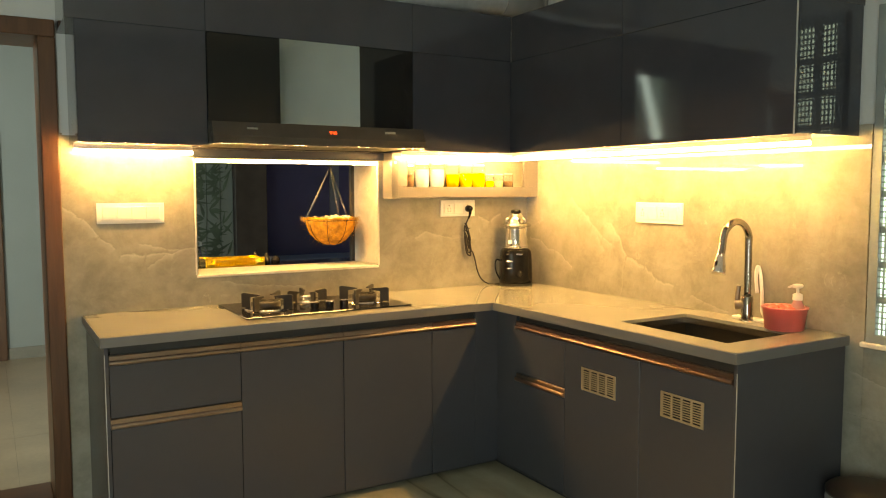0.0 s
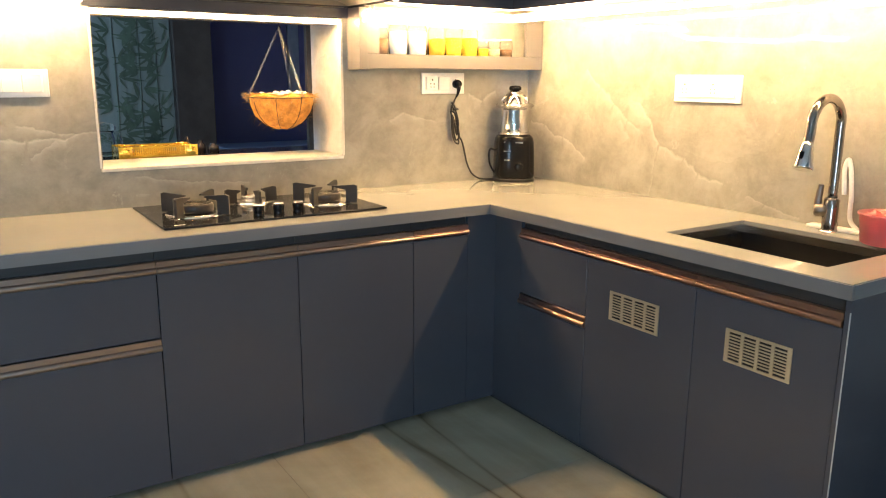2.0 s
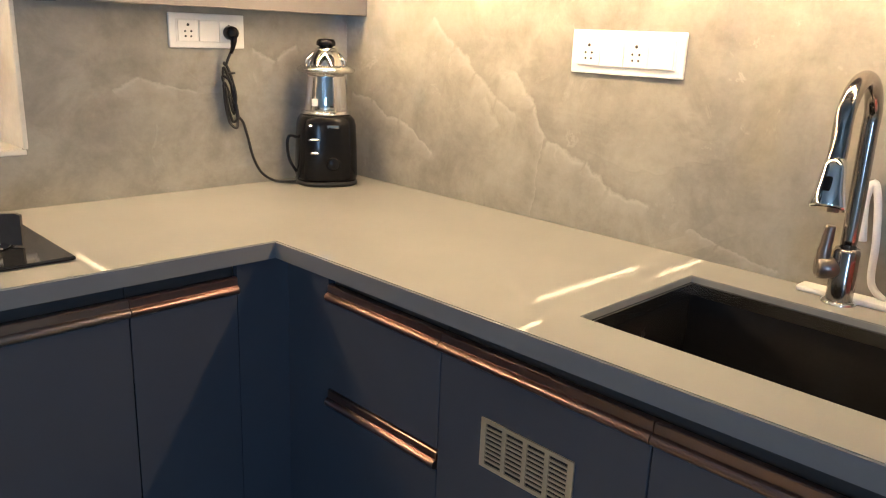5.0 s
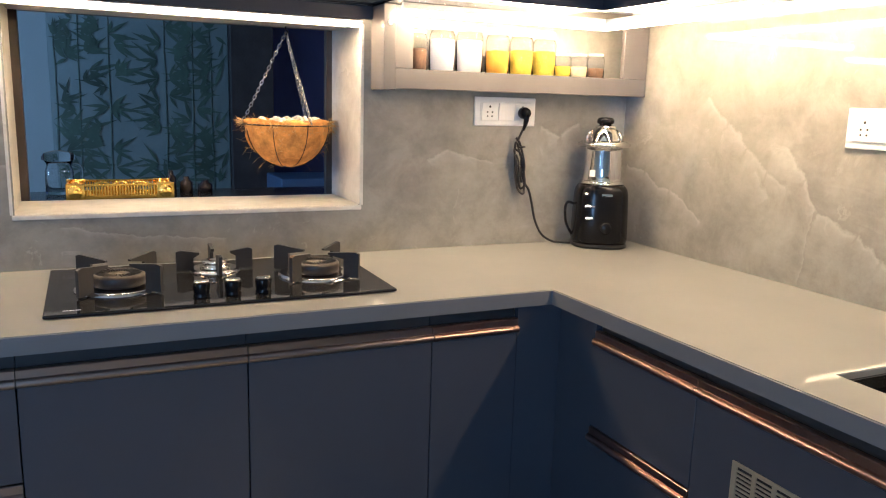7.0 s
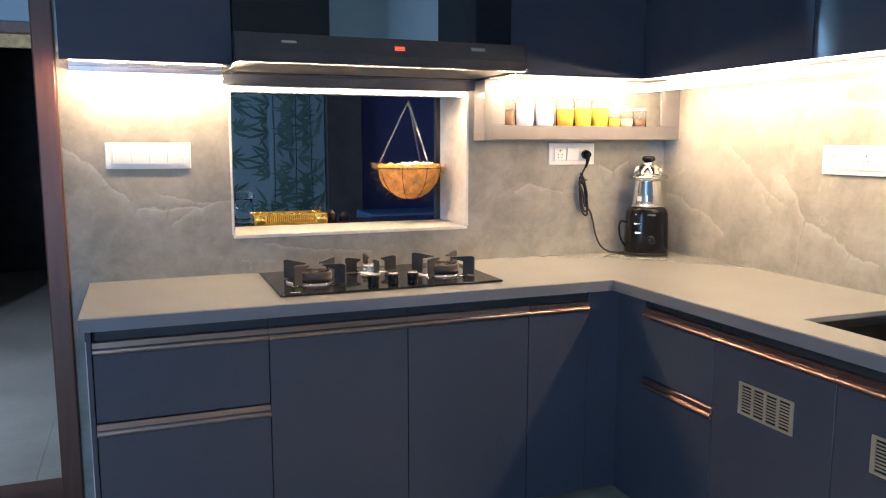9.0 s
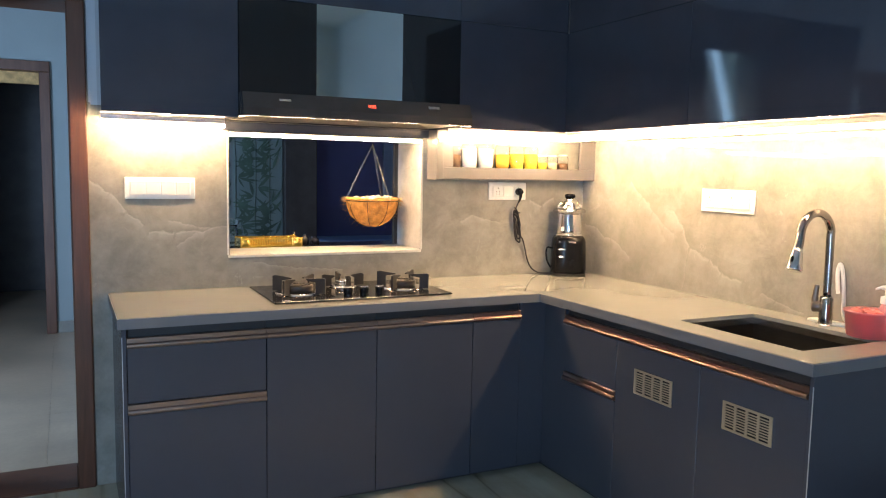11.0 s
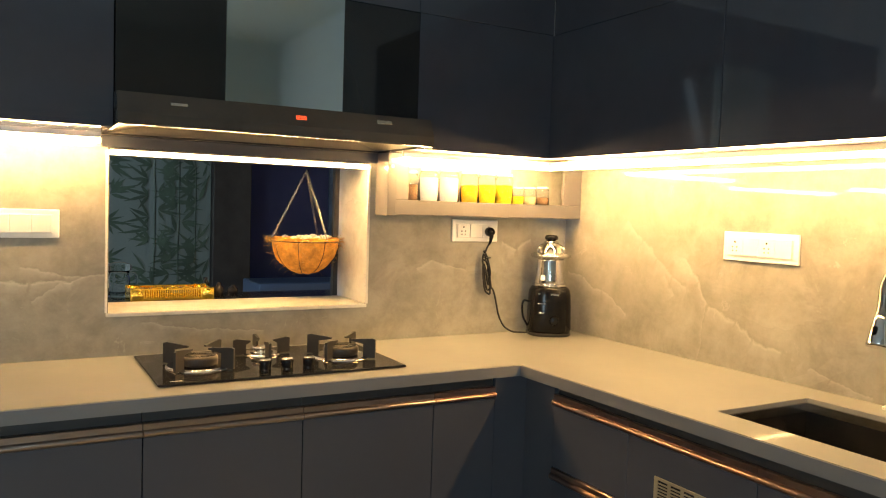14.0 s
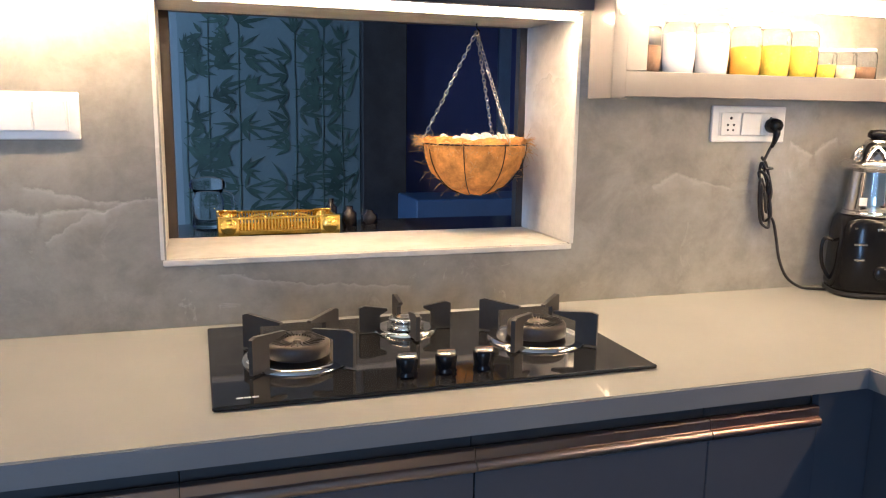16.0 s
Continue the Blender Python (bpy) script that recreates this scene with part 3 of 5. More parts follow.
def base_unit(label, lo, hi, axis, fronts, group="base cabinets", top_of_body=0.834):
    """One cabinet: carcass, fronts between heights, and a metal pull on top of each front."""
    at = ((lo + hi) / 2, -0.3, 0.032) if axis == "x" else (-0.3, (lo + hi) / 2, 0.032)
    u = thing("base_cabinet", at, label, "cabinet", group)
    g = 0.0015
    if axis == "x":
        part("body", B((lo + 0.001, DY + 0.022, 0.032), (hi - 0.001, -0.005, 0.834)), M["carcass"], u)
    else:
        part("body", B((DX + 0.022, lo + 0.001, 0.032), (-0.005, hi - 0.001, top_of_body)), M["carcass"], u)
    for z0, z1, name, mat in fronts:
        top = z1 - 0.038
        if axis == "x":
            d = part(name, B((lo + g, DY, z0 + g), (hi - g, DY + 0.02, top), 0.0012), M["cab_low"], u)
            _, hb, hm = profile_handle("handle", lo + 0.001, hi - 0.001, (top - 0.002, z1), "x", mat)
        else:
            d = part(name, B((DX, lo + g, z0 + g), (DX + 0.02, hi - g, top), 0.0012), M["cab_low"], u)
            _, hb, hm = profile_handle("handle", lo + 0.001, hi - 0.001, (top - 0.002, z1), "y", mat)
        part("handle", hb, hm, d, "metal profile handle")
    return u


DOOR = [(0.032, 0.795, "door", M["copper_greyed"])]
base_unit("dark slate drawer unit with two drawers beside the doorway", -2.505, -1.978, "x", [(0.032, 0.537, "drawer", M["copper_greyed"]), (0.540, 0.795, "drawer", M["copper_greyed"])])
base_unit("dark slate base cabinet under the hob", -1.978, -1.499, "x", DOOR)
base_unit("dark slate base cabinet under the hob", -1.499, -1.026, "x", DOOR)
base_unit("narrow dark slate corner cabinet with copper pull", -1.026, -0.770, "x", [(0.032, 0.795, "door", M["copper"])])
base_unit("dark slate corner drawer unit with copper pulls", -1.166, -0.790, "y", [(0.032, 0.530, "drawer", M["copper"]), (0.533, 0.795, "drawer", M["copper"])])
sink_a = base_unit("dark slate sink cabinet with a vented door", -1.640, -1.166, "y", [(0.032, 0.795, "door", M["copper"])], top_of_body=0.62)
sink_b = base_unit("dark slate sink cabinet with a vented door", -2.098, -1.640, "y", [(0.032, 0.795, "door", M["copper"])], top_of_body=0.62)
rail = thing("cabinet_rail", (-0.62, -1.63, 0.80), "dark rail behind the sink cabinet pulls", "cabinet panel")
part("rail", B((DX + 0.022, -2.097, 0.70), (DX + 0.040, -1.167, 0.834)), M["carcass"], rail)
corner = thing("corner_filler", (-0.7, -0.65, 0.032), "dark slate filler panels of the inner corner", "cabinet panel")
part("panel", B((-0.770, DY + 0.002, 0.032), (DX + 0.02, DY + 0.02, 0.834)), M["cab_low"], corner)
part("panel", B((DX + 0.002, -0.790, 0.032), (DX + 0.02, DY, 0.834)), M["cab_low"], corner)
endp = thing("end_panel", (-0.33, -2.13, 0), "dark slate end panel with a pale front edge", "cabinet panel")
part("panel", B((DX - 0.004, -2.116, 0.0), (XR - 0.02, -2.099, 0.834), 0.001), M["cab_low"], endp)
part("edge_band", B((DX - 0.006, -2.1165, 0.0), (DX - 0.0042, -2.1135, 0.80)), M["edge"], endp, "pale edge band")
endp2 = thing("end_panel", (-2.515, -0.3, 0), "dark slate end panel of the drawer unit", "cabinet panel")
part("panel", B((-2.522, DY - 0.004, 0.0), (-2.506, -0.004, 0.834), 0.001), M["cab_low"], endp2)
part("edge_band", B((-2.5225, DY - 0.006, 0.0), (-2.5195, DY - 0.0042, 0.80)), M["edge"], endp2, "pale edge band")


def vent(owner, y0, y1, z0, z1):
    """A slotted metal grille let into a cabinet door: four columns of slots."""
    door = [c for c in owner.children if c.name.startswith("door")][0]
    x = DX - 0.004
    bm = bmesh.new()
    m, cols, rows = 0.008, 4, 9
    box(bm, (x, y0, z0), (DX - 0.0005, y1, z0 + m)), box(bm, (x, y0, z1 - m), (DX - 0.0005, y1, z1))
    cw, st = (y1 - y0 - 2 * m) / cols, 0.010
    for i in range(cols + 1):
        c = y0 + m + i * cw
        a, b = (y0 if i == 0 else c - st / 2), (y1 if i == cols else c + st / 2)
        box(bm, (x, a, z0 + m), (DX - 0.0005, b, z1 - m))
    rh = (z1 - z0 - 2 * m) / rows
    for j in range(1, rows):
        zz = z0 + m + j * rh
        box(bm, (x + 0.0006, y0 + m, zz - rh * 0.22), (DX - 0.0005, y1 - m, zz + rh * 0.22))
    v = part("vent_grille", bm, M["brass_vent"], door, "champagne metal slotted vent grille")
    # near-black sheet paints the shade of a hollow behind the slots
    part("vent_slot_shade", B((DX - 0.0004, y0 + 0.004, z0 + 0.004), (DX - 0.0001, y1 - 0.004, z1 - 0.004)), M["hollow"], door)


vent(sink_a, -1.503, -1.286, 0.558, 0.660)
vent(sink_b, -1.970, -1.757, 0.558, 0.660)

# ---- worktop with the sink cut out ----
SX0, SX1, SY0, SY1 = -0.525, -0.120, -1.976, -1.413
wt = thing("worktop", (-1.0, -0.4, 0.835), "polished greige quartz worktop turning the corner", "worktop")
bm = bmesh.new()
ya, FE = -2.118, -0.650      # end of the sink leg, and its front there
xs, ys = [-2.535, FX, SX0, SX1, XR], [ya, SY0, SY1, FY, 0.0]
cells = [(0, 3)] + [(i, j) for i in (1, 2, 3) for j in range(4) if (i, j) != (2, 1)]
grid = {}
for z in (0, 1):
    for i, x in enumerate(xs):
        for j, y in enumerate(ys):
            if any(abs(i - a - 0.5) < 1 and abs(j - b - 0.5) < 1 for a, b in cells):
                xx = FX + (FE - FX) * (y - FY) / (ya - FY) if i == 1 and j < 3 else x
                grid[i, j, z] = bm.verts.new((xx, y, (0.835, TOP)[z]))
count = {}
for i, j in cells:
    for z in (0, 1):
        bm.faces.new([grid[i, j, z], grid[i + 1, j, z], grid[i + 1, j + 1, z], grid[i, j + 1, z]])
    ring = [(i, j), (i + 1, j), (i + 1, j + 1), (i, j + 1)]
    for p, q in zip(ring, ring[1:] + ring[:1]):
        count.setdefault(frozenset((p, q)), []).append((p, q))
for sides in count.values():
    if len(sides) == 1:
        p, q = sides[0]
        bm.faces.new([grid[p + (0,)], grid[q + (0,)], grid[q + (1,)], grid[p + (1,)]])
bmesh.ops.dissolve_limit(bm, angle_limit=0.001, verts=bm.verts, edges=bm.edges)
bmesh.ops.bevel(bm, geom=[e for e in bm.edges if e.calc_face_angle(0) > 1 and all(v.co.z > 0.87 for v in e.verts)], offset=0.002, segments=2, affect="EDGES")
part("slab", bm, M["counter"], wt)
# edge strips whose darker grey paints in the shade below the top
ez0, ez1 = 0.8346, TOP - 0.0022
part("front_edge", B((-2.537, FY - 0.0025, ez0), (FX + 0.0005, FY + 0.006, ez1)), M["counter_edge"], wt, "unpolished front edge, coloured darker as in shade")
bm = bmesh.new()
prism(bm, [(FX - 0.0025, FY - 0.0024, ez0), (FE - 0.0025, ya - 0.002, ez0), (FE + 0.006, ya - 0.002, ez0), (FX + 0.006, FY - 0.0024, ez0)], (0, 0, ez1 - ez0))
part("front_edge", bm, M["counter_edge"], wt, "unpolished front edge, coloured darker as in shade")
part("end_edge", B((FE + 0.0065, ya - 0.0025, ez0), (XR - 0.001, ya + 0.004, ez1)), M["counter_edge"], wt, "unpolished end edge, coloured darker as in shade")
part("end_edge", B((-2.5375, FY + 0.0065, ez0), (-2.530, -0.001, ez1)), M["counter_edge"], wt, "unpolished end edge, coloured darker as in shade")

sink = thing("sink", ((SX0 + SX1) / 2, (SY0 + SY1) / 2, 0.66), "dark steel undermount sink bowl under the worktop", "sink")
bm = bmesh.new()
zb, w, lip, g = 0.645, 0.004, TOP - 0.014, 0.0008
rings = []
for inset, z in ((g, zb - w), (g, lip), (g + w, lip), (g + w, zb + 0.012), (g + w + 0.012, zb)):
    rings.append([bm.verts.new(p) for p in ((SX0 + inset, SY0 + inset, z), (SX1 - inset, SY0 + inset, z), (SX1 - inset, SY1 - inset, z), (SX0 + inset, SY1 - inset, z))])
for p, q in zip(rings, rings[1:]):
    for k in range(4):
        bm.faces.new([p[k], p[(k + 1) % 4], q[(k + 1) % 4], q[k]])
bm.faces.new(rings[0][::-1]), bm.faces.new(rings[-1])
part("bowl", bm, M["sink"], sink)
rim = bmesh.new()
for lo, hi in (((SX0 + 0.0055, SY0 + 0.0055), (SX1 - 0.0055, SY0 + 0.008)), ((SX0 + 0.0055, SY1 - 0.008), (SX1 - 0.0055, SY1 - 0.0055)), ((SX0 + 0.0055, SY0 + 0.008), (SX0 + 0.008, SY1 - 0.008)), ((SX1 - 0.008, SY0 + 0.008), (SX1 - 0.0055, SY1 - 0.008))):
    box(rim, (*lo, TOP - 0.040), (*hi, TOP - 0.014))
part("rim_band", rim, M["steel"], sink, "pale steel rim band")
part("drain", L([(0, 0.004), (0.02, 0.004), (0.035, 0.002), (0.045, 0.0)], (-0.30, -1.68, zb + 0.001)), M["chrome"], sink, "chrome drain")

# ---- wall cabinets ----
def upper_unit(label, lo, hi, axis, doors, z0=UB, z1=UM, front=None):
    at = ((lo + hi) / 2, -0.19, z0) if axis == "x" else (-0.19, (lo + hi) / 2, z0)
    u = thing("wall_cabinet", at, label, "cabinet", "wall cabinets")
    if axis == "x":
        part("body", B((lo, UY + 0.021, z0), (hi, -0.001 if z0 < 1.7 else 0.009, z1)), M["cab_up"], u)
    else:
        part("body", B((UX + 0.021, lo, z0), (XR - 0.001, hi, z1)), M["cab_up"], u)
    n, g = doors, 0.0007
    for i in range(n):
        a, b = lo + (hi - lo) * i / n + g, lo + (hi - lo) * (i + 1) / n - g
        if axis == "x":
            d = part("door", B((a, UY, z0 - 0.004), (b, UY + 0.02, z1 - g), 0.001), M["cab_up"], u)
        else:
            d = part("door", B((UX, a, z0 - 0.004), (UX + 0.02, b, z1 - g), 0.001), M["cab_up"], u)
    return u


upper_unit("glossy dark slate wall cabinet beside the hood", -2.562, -2.036, "x", 1)
upper_unit("glossy dark slate wall cabinet over the spice shelf", -0.998, UX - 0.001, "x", 1)
upper_unit("glossy dark slate wall cabinets over the sink worktop", -1.245, UY + 0.02, "y", 1)
right_up = upper_unit("glossy dark slate wall cabinets over the sink worktop", -2.125, -1.247, "y", 1)
part("edge_band", B((UX - 0.002, -2.128, UB - 0.012), (UX + 0.004, -2.1252, UM)), M["edge"], right_up, "pale edge band")
loft = thing("loft_cabinet", (-1.4, -0.19, UM), "glossy dark slate loft row above the hood", "cabinet", "loft cabinets")
part("body", B((-2.598, UY + 0.021, UM + 0.001), (UX, 0.009, UT)), M["cab_up"], loft)
for a, b in ((-2.598, -2.036), (-2.036, -1.0), (-1.0, UX)):
    part("door", B((a + 0.0006, UY, UM + 0.0006), (b - 0.0006, UY + 0.02, UT), 0.001), M["cab_up"], loft)
loft2 = thing("loft_cabinet", (-0.19, -1.2, UM), "glossy dark slate loft row above the sink side", "cabinet", "loft cabinets")
part("body", B((UX + 0.021, -2.125, UM + 0.001), (XR + 0.008, UY, UT)), M["cab_up"], loft2)
for a, b in ((-2.125, -1.247), (-1.245, UY)):
    part("door", B((UX, a + 0.0006, UM + 0.0006), (UX + 0.02, b - 0.0006, UT), 0.001), M["cab_up"], loft2)
# pull strips along the lower edge of the wall cabinets
for axis, a, b in (("x", -0.96, -0.50), ("y", -1.95, -0.47), ("x", -2.54, -2.05)):
    s = ((a, UY + 0.035, UB - 0.006), (b, UY + 0.047, UB - 0.0005)) if axis == "x" else ((UX + 0.035, a, UB - 0.006), (UX + 0.047, b, UB - 0.0005))
    solid("pull_strip", B(*s, 0.001), M["copper"], s[0], "thin copper pull strip under the wall cabinet", "pull strip", "pull strips")

# ---- LED strips ----
def led(label, a, b, mount):
    """A warm strip: aluminium channel above or behind, diffuser below or before it."""
    t = thing("led_strip", [(p + q) / 2 for p, q in zip(a, b)], label, "light strip", "LED strips")
    part("diffuser", B(a, b, 0.002), M["led"], t, "glowing warm white diffuser")
    lo, hi = list(a), list(b)
    if mount == "up":
        lo[2], hi[2] = b[2] + 0.0004, UB - 0.0008
    else:
        lo[1], hi[1] = b[1] + 0.0004, b[1] + 0.005
        # lip added to keep the strip's light off the hood above
        part("light_baffle", B((a[0] - 0.004, a[1] - 0.020, b[2] + 0.0004), (b[0] + 0.004, b[1] + 0.005, b[2] + 0.004)), M["led_holder"], t)
    part("channel", B(lo, hi), M["led_holder"], t)
    return t


led("short warm LED strip under the cabinet by the doorway", (-2.555, -0.122, 1.619), (-2.045, -0.108, 1.6345), "up")
led("warm LED strip over the spice shelf", (-0.945, -0.172, 1.619), (-0.220, -0.158, 1.6345), "up")
led("long warm LED strip over the sink worktop", (-0.217, -2.075, 1.619), (-0.203, -0.158, 1.6345), "up")
led("warm LED strip along the head of the hatch", (-2.004, -0.021, 1.588), (-1.030, -0.0065, 1.603), "back")

solid("hatch_fascia", B((-2.033, -0.022, 1.6125), (-0.988, -0.0006, 1.6535), 0.001), M["cab_low"], (-1.5, -0.01, 1.6125), "dark slate fascia board between the hatch and the hood", "fascia board")

# ---- cooker hood ----
hood = thing("cooker_hood", (-1.515, -0.25, 1.655), "black glass cooker hood with a mirrored middle panel", "cooker hood")
part("body", B((-2.033, UY + 0.03, 1.76), (-1.001, -0.001, UM - 0.001)), M["hood_black"], hood)
part("glass_front", B((-2.033, UY - 0.004, 1.755), (-1.001, UY + 0.029, UM - 0.002), 0.002), M["black_glass"], hood, "black glass front")
part("mirror_panel", B((-1.705, UY - 0.016, 1.757), (-1.300, UY - 0.0045, 2.148), 0.002), M["mirror"], hood, "pale mirrored panel")
bm = bmesh.new()
prism(bm, [(-2.036, -0.02, 1.754), (-2.036, -0.455, 1.754), (-2.036, -0.485, 1.690), (-2.036, -0.487, 1.662), (-2.036, -0.477, 1.662), (-2.036, -0.475, 1.705), (-2.036, -0.02, 1.705)], (1.055, 0, 0))
canopy = part("canopy", bm, M["hood_black"], hood, "black enamel canopy")
bm = bmesh.new()
rim = [(-2.022, -0.474, 1.660), (-0.997, -0.474, 1.660), (-0.997, -0.044, 1.660), (-2.022, -0.044, 1.660)]
raised = [(-1.86, -0.40, 1.700), (-1.16, -0.40, 1.700), (-1.16, -0.11, 1.700), (-1.86, -0.11, 1.700)]
v = [bm.verts.new(p) for p in rim + raised]
for f in ((0, 1, 5, 4), (1, 2, 6, 5), (2, 3, 7, 6), (3, 0, 4, 7), (4, 5, 6, 7)):
    bm.faces.new([v[i] for i in f])
part("underside", bm, M["hood_under"], hood, "steel recessed underside")
part("bottom_rim", boxes(((-2.034, -0.484, 1.655), (-0.983, -0.474, 1.6615)), ((-2.034, -0.044, 1.655), (-0.983, -0.030, 1.704)), ((-2.034, -0.474, 1.655), (-2.022, -0.044, 1.704)), ((-0.997, -0.474, 1.655), (-0.983, -0.044, 1.704))), M["hood_black"], hood)
for x in (-1.90, -1.12):
    part("hood_lamp", L([(0, -0.004), (0.020, -0.004), (0.026, 0.0), (0.026, 0.006), (0, 0.006)], (x, -0.27, 1.688), 20), M["steel"], hood, "round steel hood lamp, unlit")


def on_canopy(bm, x, f):
    """Move a flat drawing (x right, z up, y out) onto the sloping canopy front at height share f."""
    c = Vector((x, -0.455 - 0.030 * (1 - f), 1.690 + 0.064 * f))
    bm.transform(Matrix.Translation(c) @ Matrix.Rotation(-math.atan2(0.030, 0.064), 4, "X"))
    return bm


def seven_segments(text, h):
    """Digits drawn as bars."""
    segs = {"1": "bc", "2": "abged", "3": "abgcd", "9": "abcdfg"}
    w = h * 0.5
    pos = {"a": (0, h, w, 0), "d": (0, 0, w, 0), "g": (0, h / 2, w, 0), "f": (0, h / 2, 0, h / 2), "e": (0, 0, 0, h / 2), "b": (w, h / 2, 0, h / 2), "c": (w, 0, 0, h / 2)}
    bm = bmesh.new()
    x0 = -len(text) * h * 0.42
    for i, ch in enumerate(text):
        for s in segs[ch]:
            x, z, dx, dz = pos[s]
            box(bm, (x0 + i * h * 0.85 + x - h * 0.06, -0.0015, z - h / 2 - h * 0.06), (x0 + i * h * 0.85 + x + dx + h * 0.06, -0.0003, z + dz - h / 2 + h * 0.06))
    return bm


part("clock_digits", on_canopy(seven_segments("1239", 0.0125), -1.475, 0.45), M["red_digit"], hood, "red glowing clock digits")
part("badge", on_canopy(B((-0.025, -0.002, -0.005), (0.025, 0.001, 0.005), 0.0005), -1.86, 0.55), M["steel"], hood)
part("button", on_canopy(B((-0.03, -0.003, -0.008), (0.03, 0.001, 0.008), 0.003, 2), -1.17, 0.6), M["steel"], hood, "oval steel button")

# duct and its collar above the cabinets
duct = thing("duct", (-0.9, -0.17, UT), "flexible silver duct lying on the loft cabinets", "duct")
bm = bmesh.new()
line = smooth_line([(-1.60, -0.16, UT + 0.055), (-1.35, -0.16, UT + 0.085), (-1.05, -0.16, UT + 0.078), (-0.70, -0.17, UT + 0.10), (-0.44, -0.17, UT + 0.125), (-0.30, -0.17, UT + 0.135)], 30)
tube(bm, line, [0.066 + 0.005 * (i % 2) - (0.018 if i < 3 else 0) for i in range(len(line))], 24)
part("hose", bm, M["duct"], duct)
part("collar", T([(-0.31, -0.17, UT + 0.135), (-0.22, -0.16, UT + 0.14), (-0.10, -0.13, UT + 0.15), (0.0, -0.10, UT + 0.16)], [0.074, 0.078, 0.080, 0.082], 28), M["cap_white"], duct, "matt grey collar")
part("end_plate", L([(0.0, 0.0), (0.098, 0.0), (0.105, 0.012), (0.095, 0.02), (0, 0.022)], (0.0, -0.10, UT + 0.165), 32, Matrix.Rotation(radians(90), 4, "Y")), M["cap_white"], duct)
part("support_block", B((-0.20, -0.20, UT), (-0.10, -0.08, UT + 0.07), 0.004), M["cap_white"], duct)
solid("loose_cable", T(smooth_line([(-1.66, 0.0, CEIL), (-1.69, -0.002, 2.75), (-1.72, -0.004, 2.6), (-1.735, -0.01, 2.5), (-1.74, -0.03, UT + 0.004)], 6), 0.0045, 8), M["rubber"], (-1.74, -0.03, UT), "thin black cable hanging down the wall", "cable")

# ---- spice shelf ----
sh = thing("spice_shelf", (-0.49, -0.06, 1.405), "taupe wall shelf with a front frame under the wall cabinet", "shelf")
part("bottom_board", B((-0.94, -0.088, 1.440), (XR - 0.001, -0.001, 1.455)), M["shelf"], sh)
part("bottom_rail", B((-0.945, -0.108, 1.405), (XR - 0.001, -0.089, 1.466), 0.0015), M["shelf"], sh)
part("stile", B((-0.945, -0.108, 1.4665), (-0.885, -0.089, 1.654), 0.0015), M["shelf"], sh)
part("stile", B((-0.085, -0.108, 1.4665), (XR - 0.001, -0.089, 1.654), 0.0015), M["shelf"], sh)
part("side_panel", B((-0.985, -0.118, 1.400), (-0.946, -0.001, 1.654), 0.0015), M["shelf"], sh)
part("screw_cap", L([(0, 0.003), (0.006, 0.0025), (0.008, 0)], (-0.965, -0.119, 1.60), 14, Matrix.Rotation(radians(90), 4, "X")), M["plastic_white"], sh)


def jar(x, r, h, fill, mat, label):
    z = 1.4555
    j = thing("spice_jar", (x, -0.052, z), label, "jar", "jars on the spice shelf")
    body = part("glass_body", L([(0, 0.002), (r * 0.9, 0.0), (r, 0.006), (r, h * 0.80), (r * 0.9, h * 0.86), (r * 0.84, h * 0.9), (r * 0.80, h * 0.9), (r * 0.85, h * 0.85), (r * 0.955, h * 0.79), (r * 0.955, 0.008), (0, 0.007)], (x, -0.052, z), 24), M["glass"], j, "clear glass body")
    body.visible_shadow = False
    part("contents", L([(0, 0.0085), (r * 0.945, 0.0085), (r * 0.945, h * fill), (r * 0.5, h * (fill + 0.02)), (0, h * (fill + 0.015))], (x, -0.052, z), 20), mat, j)
    lid = part("lid", L([(0, h * 0.905), (r * 0.88, h * 0.905), (r * 0.9, h * 0.93), (r * 0.9, h * 0.97), (r * 0.8, h), (0, h)], (x, -0.052, z), 24), M["jar_lid"], j, "clear lid")
    lid.visible_shadow = False


for x, r, h, fill, mat, label in (
        (-0.846, 0.030, 0.135, 0.55, "brown_food", "glass jar of dark brown spice"),
        (-0.762, 0.042, 0.150, 0.72, "white_food", "glass jar filled with white flour"),
        (-0.664, 0.044, 0.152, 0.72, "white_food", "glass jar filled with white sugar"),
        (-0.560, 0.040, 0.148, 0.55, "orange_food", "glass jar of orange powder"),
        (-0.468, 0.040, 0.146, 0.60, "yellow_food", "glass jar of pale yellow pulses"),
        (-0.378, 0.040, 0.144, 0.62, "yellow_food", "glass jar of bright yellow pulses"),
        (-0.302, 0.030, 0.088, 0.5, "yellow_food", "small glass jar of yellow pulses"),
        (-0.234, 0.030, 0.090, 0.5, "cream_food", "small glass jar of cream grains"),
        (-0.163, 0.030, 0.094, 0.45, "brown_food", "small glass jar of brown spice")):
    jar(x, r, h, fill, M[mat], label)
